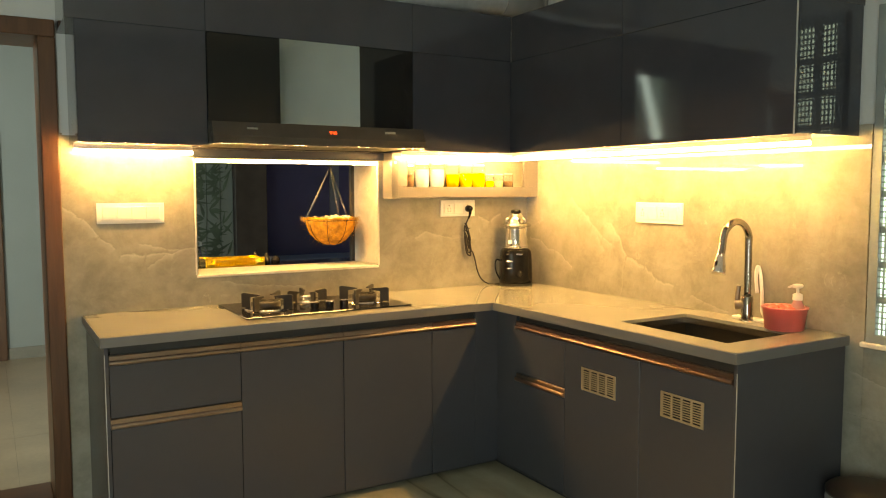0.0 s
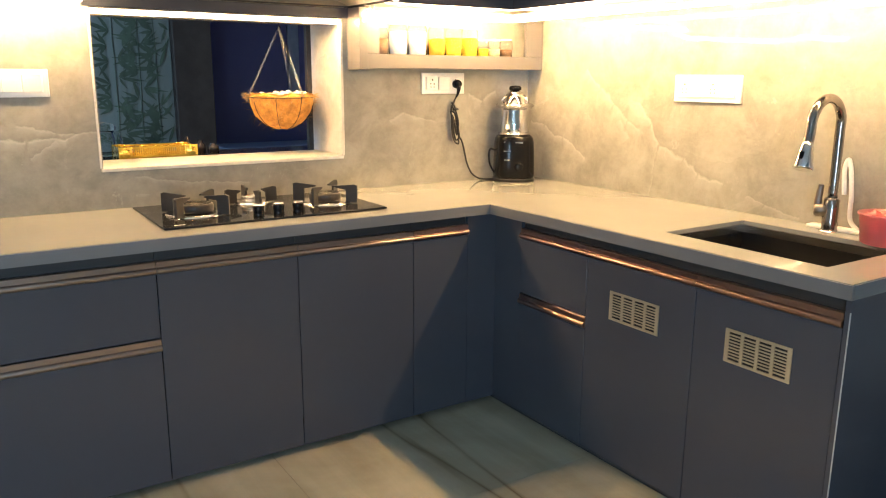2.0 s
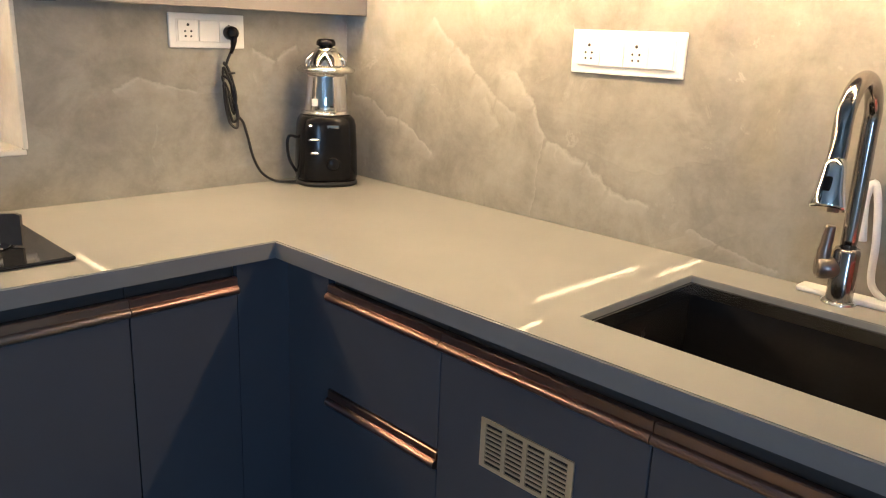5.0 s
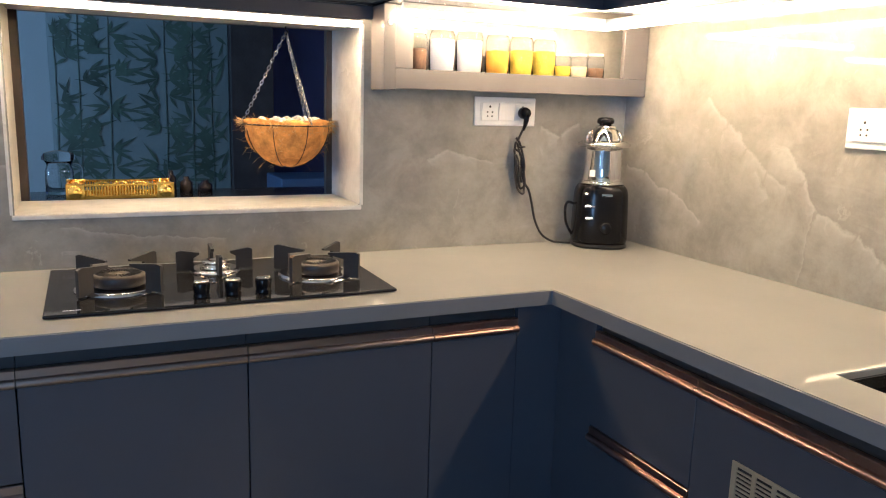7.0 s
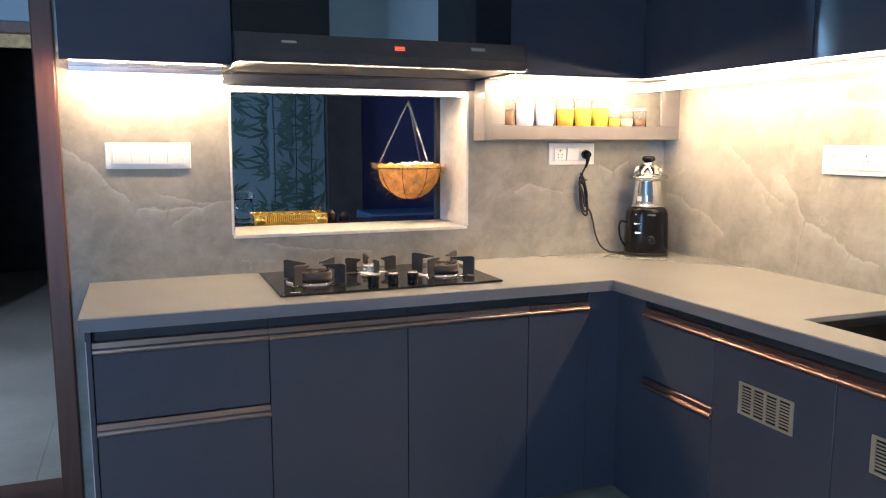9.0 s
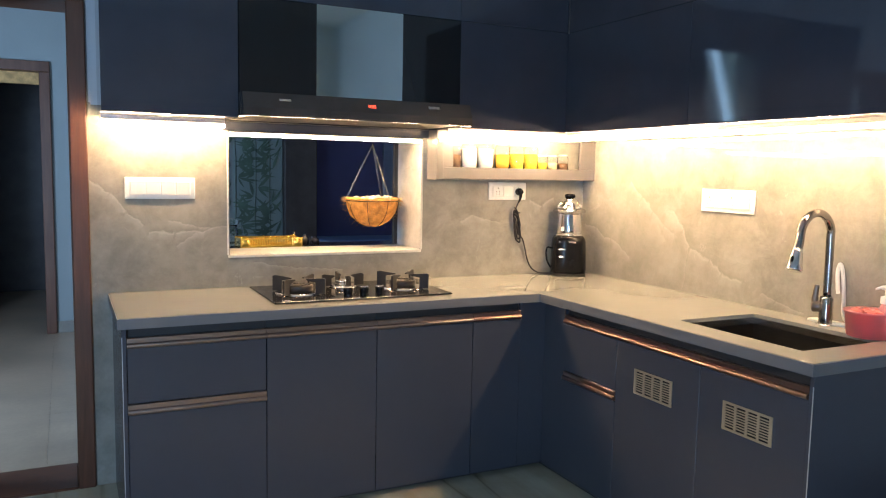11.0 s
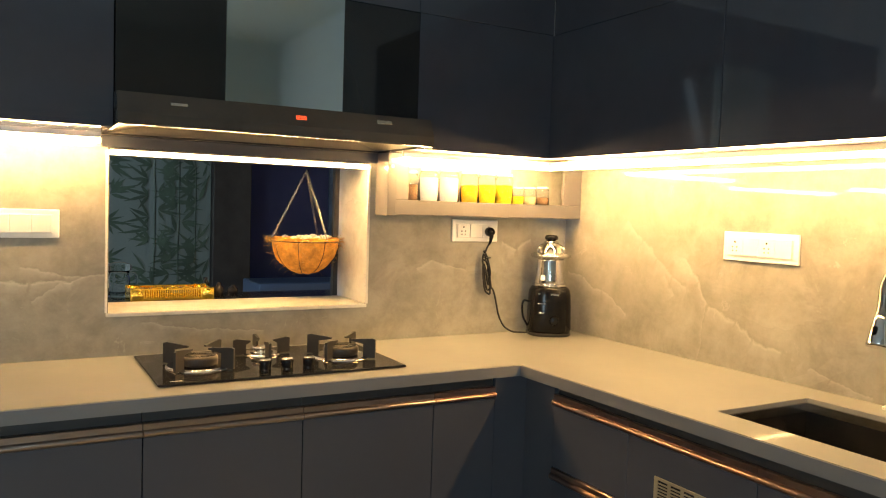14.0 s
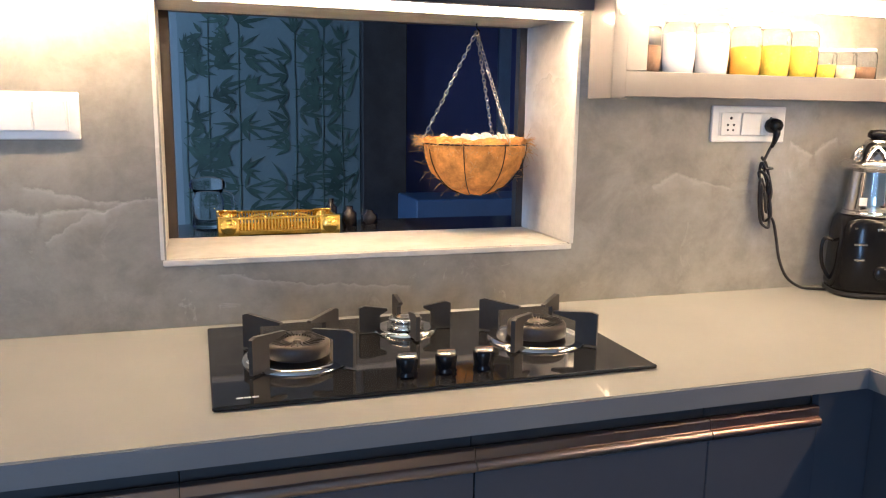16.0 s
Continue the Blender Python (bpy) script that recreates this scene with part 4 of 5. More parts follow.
# ---- sockets and switches ----
def plate(name, label, category, at, w, h, modules, facing):
    """A moulded plate with its modules; drawn facing -y, then turned to the wall."""
    turn = Matrix.Identity(4) if facing == "y" else Matrix.Rotation(radians(-90), 4, "Z")
    t = thing(name, at, label, category)
    base = Matrix.Translation(at) @ turn

    def add(nm, bm, mat, lab="", parent=None):
        bm.transform(base)
        return part(nm, bm, mat, parent or t, lab)

    add("cover_plate", B((-w / 2, -0.009, -h / 2), (w / 2, 0, h / 2), 0.003, 2), M["plastic_white"])
    n = len(modules)
    iw = w - 0.045
    add("inner_frame", B((-iw / 2 - 0.003, -0.0115, -h * 0.33), (iw / 2 + 0.003, -0.0092, h * 0.33), 0.001), M["plastic_white"])
    mw = iw / n
    for i, kind in enumerate(modules):
        c = -iw / 2 + mw * (i + 0.5)
        if kind == "switch":
            r = B((-mw / 2 + 0.0015, -0.0035, -h * 0.31), (mw / 2 - 0.0015, 0.003, h * 0.31), 0.001)
            r.transform(Matrix.Translation((c, -0.0145, 0)) @ Matrix.Rotation(radians(4), 4, "X"))
            add("rocker", r, M["plastic_white"])
        else:
            s = add("socket_face", B((c - mw / 2 + 0.0015, -0.0155, -h * 0.31), (c + mw / 2 - 0.0015, -0.0116, h * 0.31), 0.001), M["plastic_white"])
            # flat discs, coloured dark for the shade inside each pin hole
            for dx, dz, r in ((0, 0.016, 0.0042), (-0.0095, -0.002, 0.0032), (0.0095, -0.002, 0.0032), (-0.0085, -0.016, 0.003), (0.0085, -0.016, 0.003)):
                hole = L([(0, 0.0004), (r, 0.0004), (r, 0.0)], (c + dx, -0.0156, dz), 10, Matrix.Rotation(radians(90), 4, "X"))
                add("pin_hole", hole, M["socket_hole_shade"], "", s)
    return t


plate("switch_plate", "white switch plate with four rockers on the marble", "switch", (-2.310, 0.0, 1.343), 0.30, 0.097, ["switch"] * 4, "y")
plate("socket_plate", "white socket plate with a plug in it", "socket", (-0.495, 0.0, 1.341), 0.238, 0.097, ["socket", "switch", "socket"], "y")
plate("socket_plate", "white plate with two sockets and two rockers on the sink wall", "socket", (XR, -1.105, 1.332), 0.315, 0.105, ["socket", "switch", "socket", "switch"], "x")

plug = thing("plug", (-0.432, -0.03, 1.335), "black mains plug in the socket with its coiled cord", "plug")
bm = lathe(bmesh.new(), [(0, 0.0), (0.019, 0.0), (0.021, 0.006), (0.020, 0.022), (0.015, 0.034), (0, 0.038)], (-0.432, -0.0165, 1.338), 18, Matrix.Rotation(radians(90), 4, "X"))
part("plug_body", bm, M["plastic_black"], plug)
part("strain_relief", T([(-0.432, -0.043, 1.332), (-0.433, -0.046, 1.315), (-0.434, -0.042, 1.298), (-0.436, -0.034, 1.28)], [0.011, 0.0095, 0.007, 0.005], 10), M["plastic_black"], plug)
pts = [(-0.436, -0.034, 1.285), (-0.445, -0.03, 1.262), (-0.452, -0.028, 1.245)]
for k, (w, top, bot) in enumerate(((0.012, 1.252, 1.10), (0.015, 1.225, 1.075), (0.017, 1.21, 1.058))):
    for i in range(10):
        a = 2 * math.pi * i / 10
        c = (top + bot) / 2
        sl = 0.035 * (c - (c + (top - bot) / 2 * math.cos(a))) / 0.1
        pts.append((-0.440 + sl * 0.5 + w * math.sin(a), -0.020 - 0.010 * ((i + k * 3) % 4) / 2, c + (top - bot) / 2 * math.cos(a)))
pts += [(-0.415, -0.02, 1.10), (-0.392, -0.016, 1.07), (-0.375, -0.014, 1.02), (-0.360, -0.016, 0.96), (-0.335, -0.022, 0.91), (-0.30, -0.035, 0.884), (-0.27, -0.05, 0.8795), (-0.235, -0.07, 0.8795)]
part("cord", T(smooth_line(pts, 4), 0.0042, 8), M["rubber"], plug, "black coiled cord")
part("cord_tie", T([(-0.449 + 0.0, -0.012, 1.222), (-0.432, -0.012, 1.223), (-0.428, -0.036, 1.222), (-0.449, -0.037, 1.221)], 0.003, 8, True), M["rubber"], plug)

# ---- mixer grinder ----
mx, my = -0.150, -0.115
mix = thing("mixer_grinder", (mx, my, TOP), "black mixer grinder with a steel jar in the corner", "mixer")


def squircle(bm, levels, c, n=36, p=3.0):
    """Rounded-square rings of (half width, half depth, height)."""
    rings = []
    for a, b, z in levels:
        ring = []
        for i in range(n):
            t = 2 * math.pi * i / n
            ct, s = math.cos(t), math.sin(t)
            ring.append(bm.verts.new((c[0] + a * math.copysign(abs(ct) ** (2 / p), ct), c[1] + b * math.copysign(abs(s) ** (2 / p), s), c[2] + z)))
        rings.append(ring)
    for q, r in zip(rings, rings[1:]):
        for i in range(n):
            f = bm.faces.new([q[i], q[(i + 1) % n], r[(i + 1) % n], r[i]])
            f.smooth = True
    bm.faces.new(rings[0][::-1])
    bm.faces.new(rings[-1])
    return bm


MT = Matrix.Translation((mx, my, TOP)) @ Matrix.Rotation(radians(-28), 4, "Z")


def mpart(name, bm, mat, parent=None, label=""):
    bm.transform(MT)
    return part(name, bm, mat, parent or mix, label)


mpart("foot_ring", squircle(bmesh.new(), [(0.092, 0.088, 0.0), (0.099, 0.094, 0.004), (0.099, 0.094, 0.012), (0.094, 0.090, 0.016)], (0, 0, 0)), M["rubber"])
base = mpart("motor_base", squircle(bmesh.new(), [(0.095, 0.090, 0.014), (0.099, 0.094, 0.03), (0.096, 0.091, 0.13), (0.093, 0.088, 0.19), (0.089, 0.085, 0.207), (0.082, 0.080, 0.217), (0.076, 0.075, 0.222)], (0, 0, 0)), M["plastic_black"], None, "glossy black motor base")
kn = lathe(bmesh.new(), [(0, 0.014), (0.016, 0.014), (0.020, 0.011), (0.022, 0.0)], (0.01, -0.0925, 0.075), 22, Matrix.Rotation(radians(90), 4, "X"))
mpart("knob", kn, M["plastic_black"], base, "black speed knob")
for zz, w, dy in ((0.192, 0.015, 0.012), (0.150, 0.017, 0.0), (0.108, 0.013, 0.0)):
    mpart("pale_print", B((-0.048 - w, -0.0925 + dy, zz - 0.003), (-0.048 + w, -0.0885 + dy, zz + 0.003), 0.0008), M["chrome"], base)
mpart("latch", B((-0.010, -0.088, 0.184), (0.030, -0.072, 0.196), 0.003, 2), M["chrome"], base)
mpart("side_lever", T(smooth_line([(-0.096, -0.02, 0.15), (-0.118, -0.02, 0.155), (-0.126, -0.02, 0.13), (-0.120, -0.02, 0.08), (-0.098, -0.02, 0.04)], 5), 0.0045, 8), M["plastic_black"], base)
mpart("jar_collar", L([(0.074, 0.222), (0.079, 0.224), (0.079, 0.232), (0.071, 0.236), (0.0, 0.236)]), M["chrome"], None, "steel jar collar")
jar_b = mpart("jar_body", L([(0.069, 0.234), (0.071, 0.240), (0.066, 0.28), (0.060, 0.340), (0.059, 0.350), (0.0, 0.351)]), M["chrome"], None, "polished steel jar")
mpart("jar_sticker", B((-0.052, -0.0600, 0.252), (-0.034, -0.0535, 0.274), 0.0005), M["plastic_white"], jar_b)
lid = mpart("lid_rim", L([(0.058, 0.350), (0.084, 0.352), (0.092, 0.359), (0.091, 0.366), (0.078, 0.374), (0.066, 0.376), (0, 0.377)]), M["steel"], None, "wide steel lid rim")
mpart("lid_dome", L([(0.066, 0.3765), (0.061, 0.392), (0.049, 0.410), (0.036, 0.421), (0.030, 0.424), (0, 0.425)]), M["chrome"], lid, "polished lid dome")
for k in range(3):
    a = math.radians(120 * k + 200)
    mpart("lid_lock", T([(0.070 * math.cos(a), 0.070 * math.sin(a), 0.372), (0.068 * math.cos(a), 0.068 * math.sin(a), 0.392), (0.045 * math.cos(a), 0.045 * math.sin(a), 0.412)], 0.005, 8), M["steel"], lid)
mpart("cap_knob", L([(0.020, 0.420), (0.020, 0.432), (0.030, 0.436), (0.030, 0.447), (0.024, 0.455), (0, 0.457)]), M["plastic_black"], lid, "black cap knob")
mpart("cap_ring", L([(0.034, 0.417), (0.036, 0.425), (0.026, 0.430), (0.0, 0.431)]), M["chrome"], lid)

# ---- hob ----
hob = thing("gas_hob", (-1.51, -0.30, TOP), "black glass three burner gas hob with iron supports", "hob")
part("glass_plate", B((-1.925, -0.542, TOP + 0.001), (-1.095, -0.055, TOP + 0.009), 0.003, 2), M["black_glass"], hob, "black glass plate")
part("print", boxes(((-1.885, -0.512, TOP + 0.0091), (-1.874, -0.506, TOP + 0.0094)), ((-1.872, -0.512, TOP + 0.0091), (-1.861, -0.506, TOP + 0.0094)), ((-1.859, -0.512, TOP + 0.0091), (-1.848, -0.506, TOP + 0.0094))), M["logo_grey"], hob)
HZ = TOP + 0.009


def support_blade(c, ang, r_out, h, reach):
    """One upright iron fin with a hooked arm that points inwards."""
    d = Vector((math.cos(ang), math.sin(ang), 0))
    s = Vector((-d.y, d.x, 0)) * 0.0045
    prof = [(r_out, 0.004), (r_out, h), (r_out - 0.012, h + 0.004), (r_out - reach, h - 0.004), (r_out - reach, h - 0.009), (r_out - 0.046, h - 0.018), (r_out - 0.046, 0.004)]
    o = Vector((c[0], c[1], HZ))
    return prism(bmesh.new(), [o + d * r + Vector((0, 0, z)) - s for r, z in prof], s * 2)


def burner(c, r, small):
    b = part("burner", L([(r * 1.0, 0.0005), (r * 0.98, 0.006), (r * 0.86, 0.009), (r * 0.80, 0.006), (r * 0.55, 0.008), (0, 0.008)], (*c, HZ), 36), M["chrome"], hob, "polished burner dish")
    if small:
        part("burner_ring", L([(0.040, 0.008), (0.041, 0.013), (0.034, 0.015), (0.034, 0.022), (0.038, 0.024), (0.036, 0.029), (0.022, 0.030), (0.018, 0.026), (0, 0.026)], (*c, HZ), 28), M["steel"], b)
    else:
        part("burner_head", L([(r * 0.52, 0.008), (r * 0.60, 0.012), (r * 0.60, 0.032), (r * 0.58, 0.037), (r * 0.52, 0.040), (r * 0.22, 0.036), (r * 0.17, 0.030), (r * 0.08, 0.030), (r * 0.07, 0.036), (0, 0.037)], (*c, HZ), 36), M["burner"], b, "dark burner head")
        teeth = bmesh.new()
        for i in range(30):
            a = 2 * math.pi * i / 30
            box(teeth, (r * 0.26, -0.0012, 0.0365), (r * 0.52, 0.0012, 0.0412))
            bmesh.ops.transform(teeth, matrix=Matrix.Translation((*c, HZ)) @ Matrix.Rotation(a, 4, "Z"), verts=teeth.verts[-8:])
            teeth.verts.ensure_lookup_table()
        part("flame_ring", teeth, M["iron"], b)
    n = 4
    for k in range(n):
        a = radians(45 + 90 * k) if not small else radians(90 * k)
        part("pan_support", support_blade(c, a, r * 1.26 if not small else 0.104, 0.070 if not small else 0.056, 0.095 if not small else 0.062), M["iron"], b, "black iron pan support")


burner((-1.760, -0.318), 0.106, False)
burner((-1.505, -0.178), 0.068, True)
burner((-1.250, -0.315), 0.106, False)
for x in (-1.580, -1.505, -1.430):
    k = part("knob", L([(0.019, 0.0005), (0.021, 0.004), (0.017, 0.008), (0.019, 0.012), (0.021, 0.034), (0.019, 0.038), (0.0, 0.0385)], (x, -0.473, HZ), 24), M["plastic_black"], hob, "black control knob")
    part("knob_cap", boxes(((x - 0.017, -0.476, HZ + 0.0386), (x + 0.017, -0.470, HZ + 0.042))), M["steel"], k)
    part("knob_disc", L([(0.0, 0.0395), (0.0175, 0.0395), (0.018, 0.0386)], (x, -0.473, HZ), 20), M["steel"], k, "steel knob top")

# ---- tap and washing-up things ----
fx, fy = -0.045, -1.690
tap = thing("kitchen_tap", (fx, fy, TOP), "smoked chrome arched tap with a pull-down spray", "tap")
part("base_ring", L([(0.033, 0.0), (0.033, 0.004), (0.026, 0.008), (0.0, 0.008)], (fx, fy, TOP), 24), M["chrome"], tap)
part("body", L([(0.025, 0.006), (0.025, 0.105), (0.022, 0.112), (0.0, 0.113)], (fx, fy, TOP), 24), M["faucet"], tap)
arch = [(fx, fy, TOP + 0.11), (fx, fy, TOP + 0.22), (fx - 0.002, fy, TOP + 0.33)]
for i in range(1, 12):
    a = math.pi * i / 12
    arch.append((fx - 0.092 + 0.092 * math.cos(a), fy - 0.012 * i / 12, TOP + 0.345 + 0.092 * math.sin(a)))
arch += [(fx - 0.190, fy - 0.014, TOP + 0.325), (fx - 0.200, fy - 0.016, TOP + 0.30)]
part("spout", T(smooth_line(arch, 4), 0.0155, 16), M["faucet"], tap)
spray = part("spray_head", T([(fx - 0.199, fy - 0.016, TOP + 0.305), (fx - 0.203, fy - 0.017, TOP + 0.29), (fx - 0.212, fy - 0.019, TOP + 0.25), (fx - 0.219, fy - 0.021, TOP + 0.228), (fx - 0.221, fy - 0.0215, TOP + 0.222)], [0.017, 0.019, 0.025, 0.030, 0.028], 20), M["chrome"], tap, "chrome flared spray head")
part("spray_button", B((fx - 0.236, fy - 0.026, TOP + 0.245), (fx - 0.226, fy - 0.012, TOP + 0.28), 0.003, 2), M["plastic_black"], spray)
hd = Vector((-0.55, 0.83, 0)).normalized()
c0 = Vector((fx, fy, TOP + 0.070))
part("handle_hub", T([c0, c0 + hd * 0.046, c0 + hd * 0.053], [0.021, 0.023, 0.018], 18), M["tap_dark"], tap)
part("handle_lever", T(smooth_line([c0 + hd * 0.036 + Vector((0, 0, -0.02)), c0 + hd * 0.042 + Vector((0, 0, 0.02)), c0 + hd * 0.040 + Vector((0, 0, 0.055)), c0 + hd * 0.037 + Vector((0, 0, 0.085))], 5), [0.014] * 4 + [0.013] * 4 + [0.011] * 4 + [0.010] * 3 + [0.008], 12), M["tap_dark"], tap, "dark smoked lever handle")

brush = thing("dish_brush", (-0.01, -1.73, TOP), "white plastic brush holder behind the tap", "brush holder")
part("tray", B((-0.035, -1.80, TOP + 0.0005), (0.012, -1.60, TOP + 0.012), 0.004, 2), M["plastic_white"], brush)
part("stand", T(smooth_line([(0.004, -1.760, TOP + 0.010), (0.008, -1.728, TOP + 0.04), (0.010, -1.722, TOP + 0.12), (0.010, -1.712, TOP + 0.20), (0.008, -1.700, TOP + 0.238), (0.008, -1.690, TOP + 0.20), (0.008, -1.698, TOP + 0.12)], 6), 0.0075, 10), M["plastic_white"], brush)

bx, by = -0.088, -1.905
basket = thing("sink_basket", (bx, by, TOP), "red translucent plastic basket beside the sink", "basket")
part("bowl", L([(0, 0.004), (0.070, 0.0), (0.076, 0.004), (0.086, 0.088), (0.091, 0.090), (0.091, 0.096), (0.083, 0.096), (0.073, 0.010), (0, 0.009)], (bx, by, TOP), 36), M["red"], basket)
bm = bmesh.new()
for i in range(26):
    a = random.random() * 6.28
    r = 0.045 * math.sqrt(random.random())
    s = 0.014 + 0.012 * random.random()
    bmesh.ops.create_icosphere(bm, subdivisions=2, radius=s, matrix=Matrix.Translation((bx + r * math.cos(a) - 0.012, by + 0.012 + r * math.sin(a), TOP + 0.03 + 0.055 * random.random())))
for v in bm.verts:
    v.co += noise.noise_vector(v.co * 70) * 0.006
solid("scrubber", bm, M["red_cloth"], (bx, by, TOP + 0.01), "crumpled red scrubbing cloth in the basket", "scrubber")
sx, sy = bx + 0.038, by - 0.030
soap = thing("soap_bottle", (sx, sy, TOP + 0.010), "clear pink soap bottle with a white pump", "bottle")
part("bottle", L([(0, 0.0), (0.026, 0.0), (0.028, 0.005), (0.028, 0.085), (0.016, 0.108), (0.015, 0.118), (0, 0.118)], (sx, sy, TOP + 0.0105), 24), M["soap"], soap)
part("pump_collar", L([(0.019, 0.112), (0.019, 0.136), (0.010, 0.140), (0, 0.14)], (sx, sy, TOP + 0.0105), 20), M["plastic_white"], soap)
part("pump_stem", L([(0.006, 0.138), (0.006, 0.165), (0, 0.165)], (sx, sy, TOP + 0.0105), 12), M["plastic_white"], soap)
part("pump_head", L([(0, 0.160), (0.016, 0.162), (0.021, 0.170), (0.020, 0.176), (0, 0.180)], (sx, sy, TOP + 0.0105), 20), M["plastic_white"], soap)
part("pump_nozzle", T([(sx, sy, TOP + 0.180), (sx - 0.02, sy + 0.01, TOP + 0.181), (sx - 0.036, sy + 0.018, TOP + 0.176)], [0.006, 0.0055, 0.004], 10), M["plastic_white"], soap)

# ---- waste bin ----
wx, wy = -0.175, -2.335
wb = thing("waste_bin", (wx, wy, 0), "dark plastic waste bin with a lid and a pale liner", "bin")
part("pail", L([(0, 0.0), (0.105, 0.0), (0.112, 0.006), (0.132, 0.33), (0.136, 0.335), (0.128, 0.335), (0.106, 0.012), (0, 0.012)], (wx, wy, 0), 36), M["bin"], wb)
bm = bmesh.new()
n = 60
ra = [bm.verts.new((wx + 0.139 * math.cos(6.2832 * i / n), wy + 0.139 * math.sin(6.2832 * i / n), 0.338)) for i in range(n)]
rb = [bm.verts.new((wx + (0.141 + 0.006 * math.sin(i * 1.9)) * math.cos(6.2832 * i / n), wy + (0.141 + 0.006 * math.sin(i * 1.9)) * math.sin(6.2832 * i / n), 0.318 - 0.010 * math.sin(i * 0.8))) for i in range(n)]
rc = [bm.verts.new((wx + (0.1385 + 0.007 * math.sin(i * 1.3)) * math.cos(6.2832 * i / n), wy + (0.1385 + 0.007 * math.sin(i * 1.3)) * math.sin(6.2832 * i / n), 0.278 - 0.030 * math.sin(i * 0.31 + 0.5) - 0.008 * math.sin(i * 1.7))) for i in range(n)]
for p, q in ((ra, rb), (rb, rc)):
    for i in range(n):
        f = bm.faces.new([p[i], p[(i + 1) % n], q[(i + 1) % n], q[i]])
        f.smooth = True
part("liner", bm, M["liner"], wb, "pale crumpled bin liner")
part("lid", L([(0.137, 0.339), (0.146, 0.340), (0.146, 0.352), (0.130, 0.366), (0.09, 0.376), (0, 0.380)], (wx, wy, 0), 36), M["bin"], wb, "dark domed lid")

# ---- hatch: tray, jug, bottles, hanging basket ----
tray = thing("gilt_tray", (-1.72, 0.41, 1.022), "ornate gold tray with pierced sides on the ledge", "tray")
tx0, tx1, ty0, ty1, tz = -1.885, -1.555, 0.352, 0.50, 1.0225
part("tray_floor", B((tx0 + 0.01, ty0 + 0.006, tz), (tx1 - 0.01, ty1 - 0.006, tz + 0.004), 0.001), M["gold"], tray)
for yy in (ty0, ty1 - 0.006):
    bm = bmesh.new()
    box(bm, (tx0 + 0.05, yy, tz + 0.002), (tx1 - 0.05, yy + 0.006, tz + 0.016), 0.002), box(bm, (tx0 + 0.05, yy, tz + 0.044), (tx1 - 0.05, yy + 0.006, tz + 0.052), 0.002)
    for i in range(26):
        xx = tx0 + 0.054 + i * (tx1 - tx0 - 0.108) / 25
        box(bm, (xx - 0.0026, yy + 0.0005, tz + 0.015), (xx + 0.0026, yy + 0.0055, tz + 0.046), 0.0008)
    part("pierced_side", bm, M["gold"], tray, "pierced gold side rail")
for x0 in (tx0, tx1 - 0.056):
    for yy in (ty0 - 0.004, ty1 - 0.006):
        bm = B((x0, yy, tz), (x0 + 0.056, yy + 0.010, tz + 0.054), 0.003, 2)
        lathe(bm, [(0.022, 0.0), (0.020, 0.004), (0.013, 0.002), (0.010, 0.006), (0, 0.008)], (x0 + 0.028, yy, tz + 0.027), 14, Matrix.Rotation(radians(90), 4, "X"))
        for k in range(8):
            bmesh.ops.create_icosphere(bm, subdivisions=1, radius=0.004, matrix=Matrix.Translation((x0 + 0.028 + 0.018 * math.cos(k * 0.785), yy, tz + 0.027 + 0.018 * math.sin(k * 0.785))))
        part("corner_rosette", bm, M["gold"], tray, "embossed gold corner")
for x0 in (tx0 + 0.002, tx1 - 0.008):
    part("end_rail", B((x0, ty0 + 0.008, tz), (x0 + 0.006, ty1 - 0.008, tz + 0.05), 0.002), M["gold"], tray)
part("crest", T(smooth_line([(-1.80, ty0 + 0.003, tz + 0.052), (-1.77, ty0 + 0.003, tz + 0.058), (-1.75, ty0 + 0.003, tz + 0.048), (-1.72, ty0 + 0.003, tz + 0.060), (-1.69, ty0 + 0.003, tz + 0.048), (-1.67, ty0 + 0.003, tz + 0.058), (-1.64, ty0 + 0.003, tz + 0.052)], 5), 0.003, 8), M["gold"], tray)

jx, jy = -1.905, 0.545
jug = thing("glass_jug", (jx, jy, 1.022), "clear glass jug with a glass lid behind the tray", "jug")
part("body", L([(0, 0.003), (0.040, 0.0), (0.046, 0.005), (0.044, 0.08), (0.038, 0.098), (0.044, 0.112), (0.040, 0.112), (0.034, 0.098), (0.040, 0.08), (0.041, 0.010), (0, 0.010)], (jx, jy, 1.0225), 28), M["glass"], jug)
part("lid", L([(0.045, 0.113), (0.052, 0.116), (0.052, 0.128), (0.046, 0.138), (0.02, 0.146), (0, 0.148)], (jx, jy, 1.0225), 28), M["glass"], jug, "clear lid")
part("handle", T(smooth_line([(jx + 0.042, jy - 0.012, 1.125), (jx + 0.066, jy - 0.02, 1.115), (jx + 0.066, jy - 0.02, 1.07), (jx + 0.043, jy - 0.012, 1.05)], 5), 0.005, 8), M["glass"], jug)
for x, y, h, r in ((-1.50, 0.50, 0.058, 0.022), (-1.43, 0.54, 0.040, 0.026), (-1.545, 0.56, 0.075, 0.018)):
    solid("small_bottle", L([(0, 0), (r, 0.0), (r, h * 0.65), (r * 0.5, h * 0.8), (r * 0.5, h), (0, h)], (x, y, 1.0225), 18), M["pepper"], (x, y, 1.0225), "small dark bottle on the granite ledge", "bottle", "bottles on the ledge")

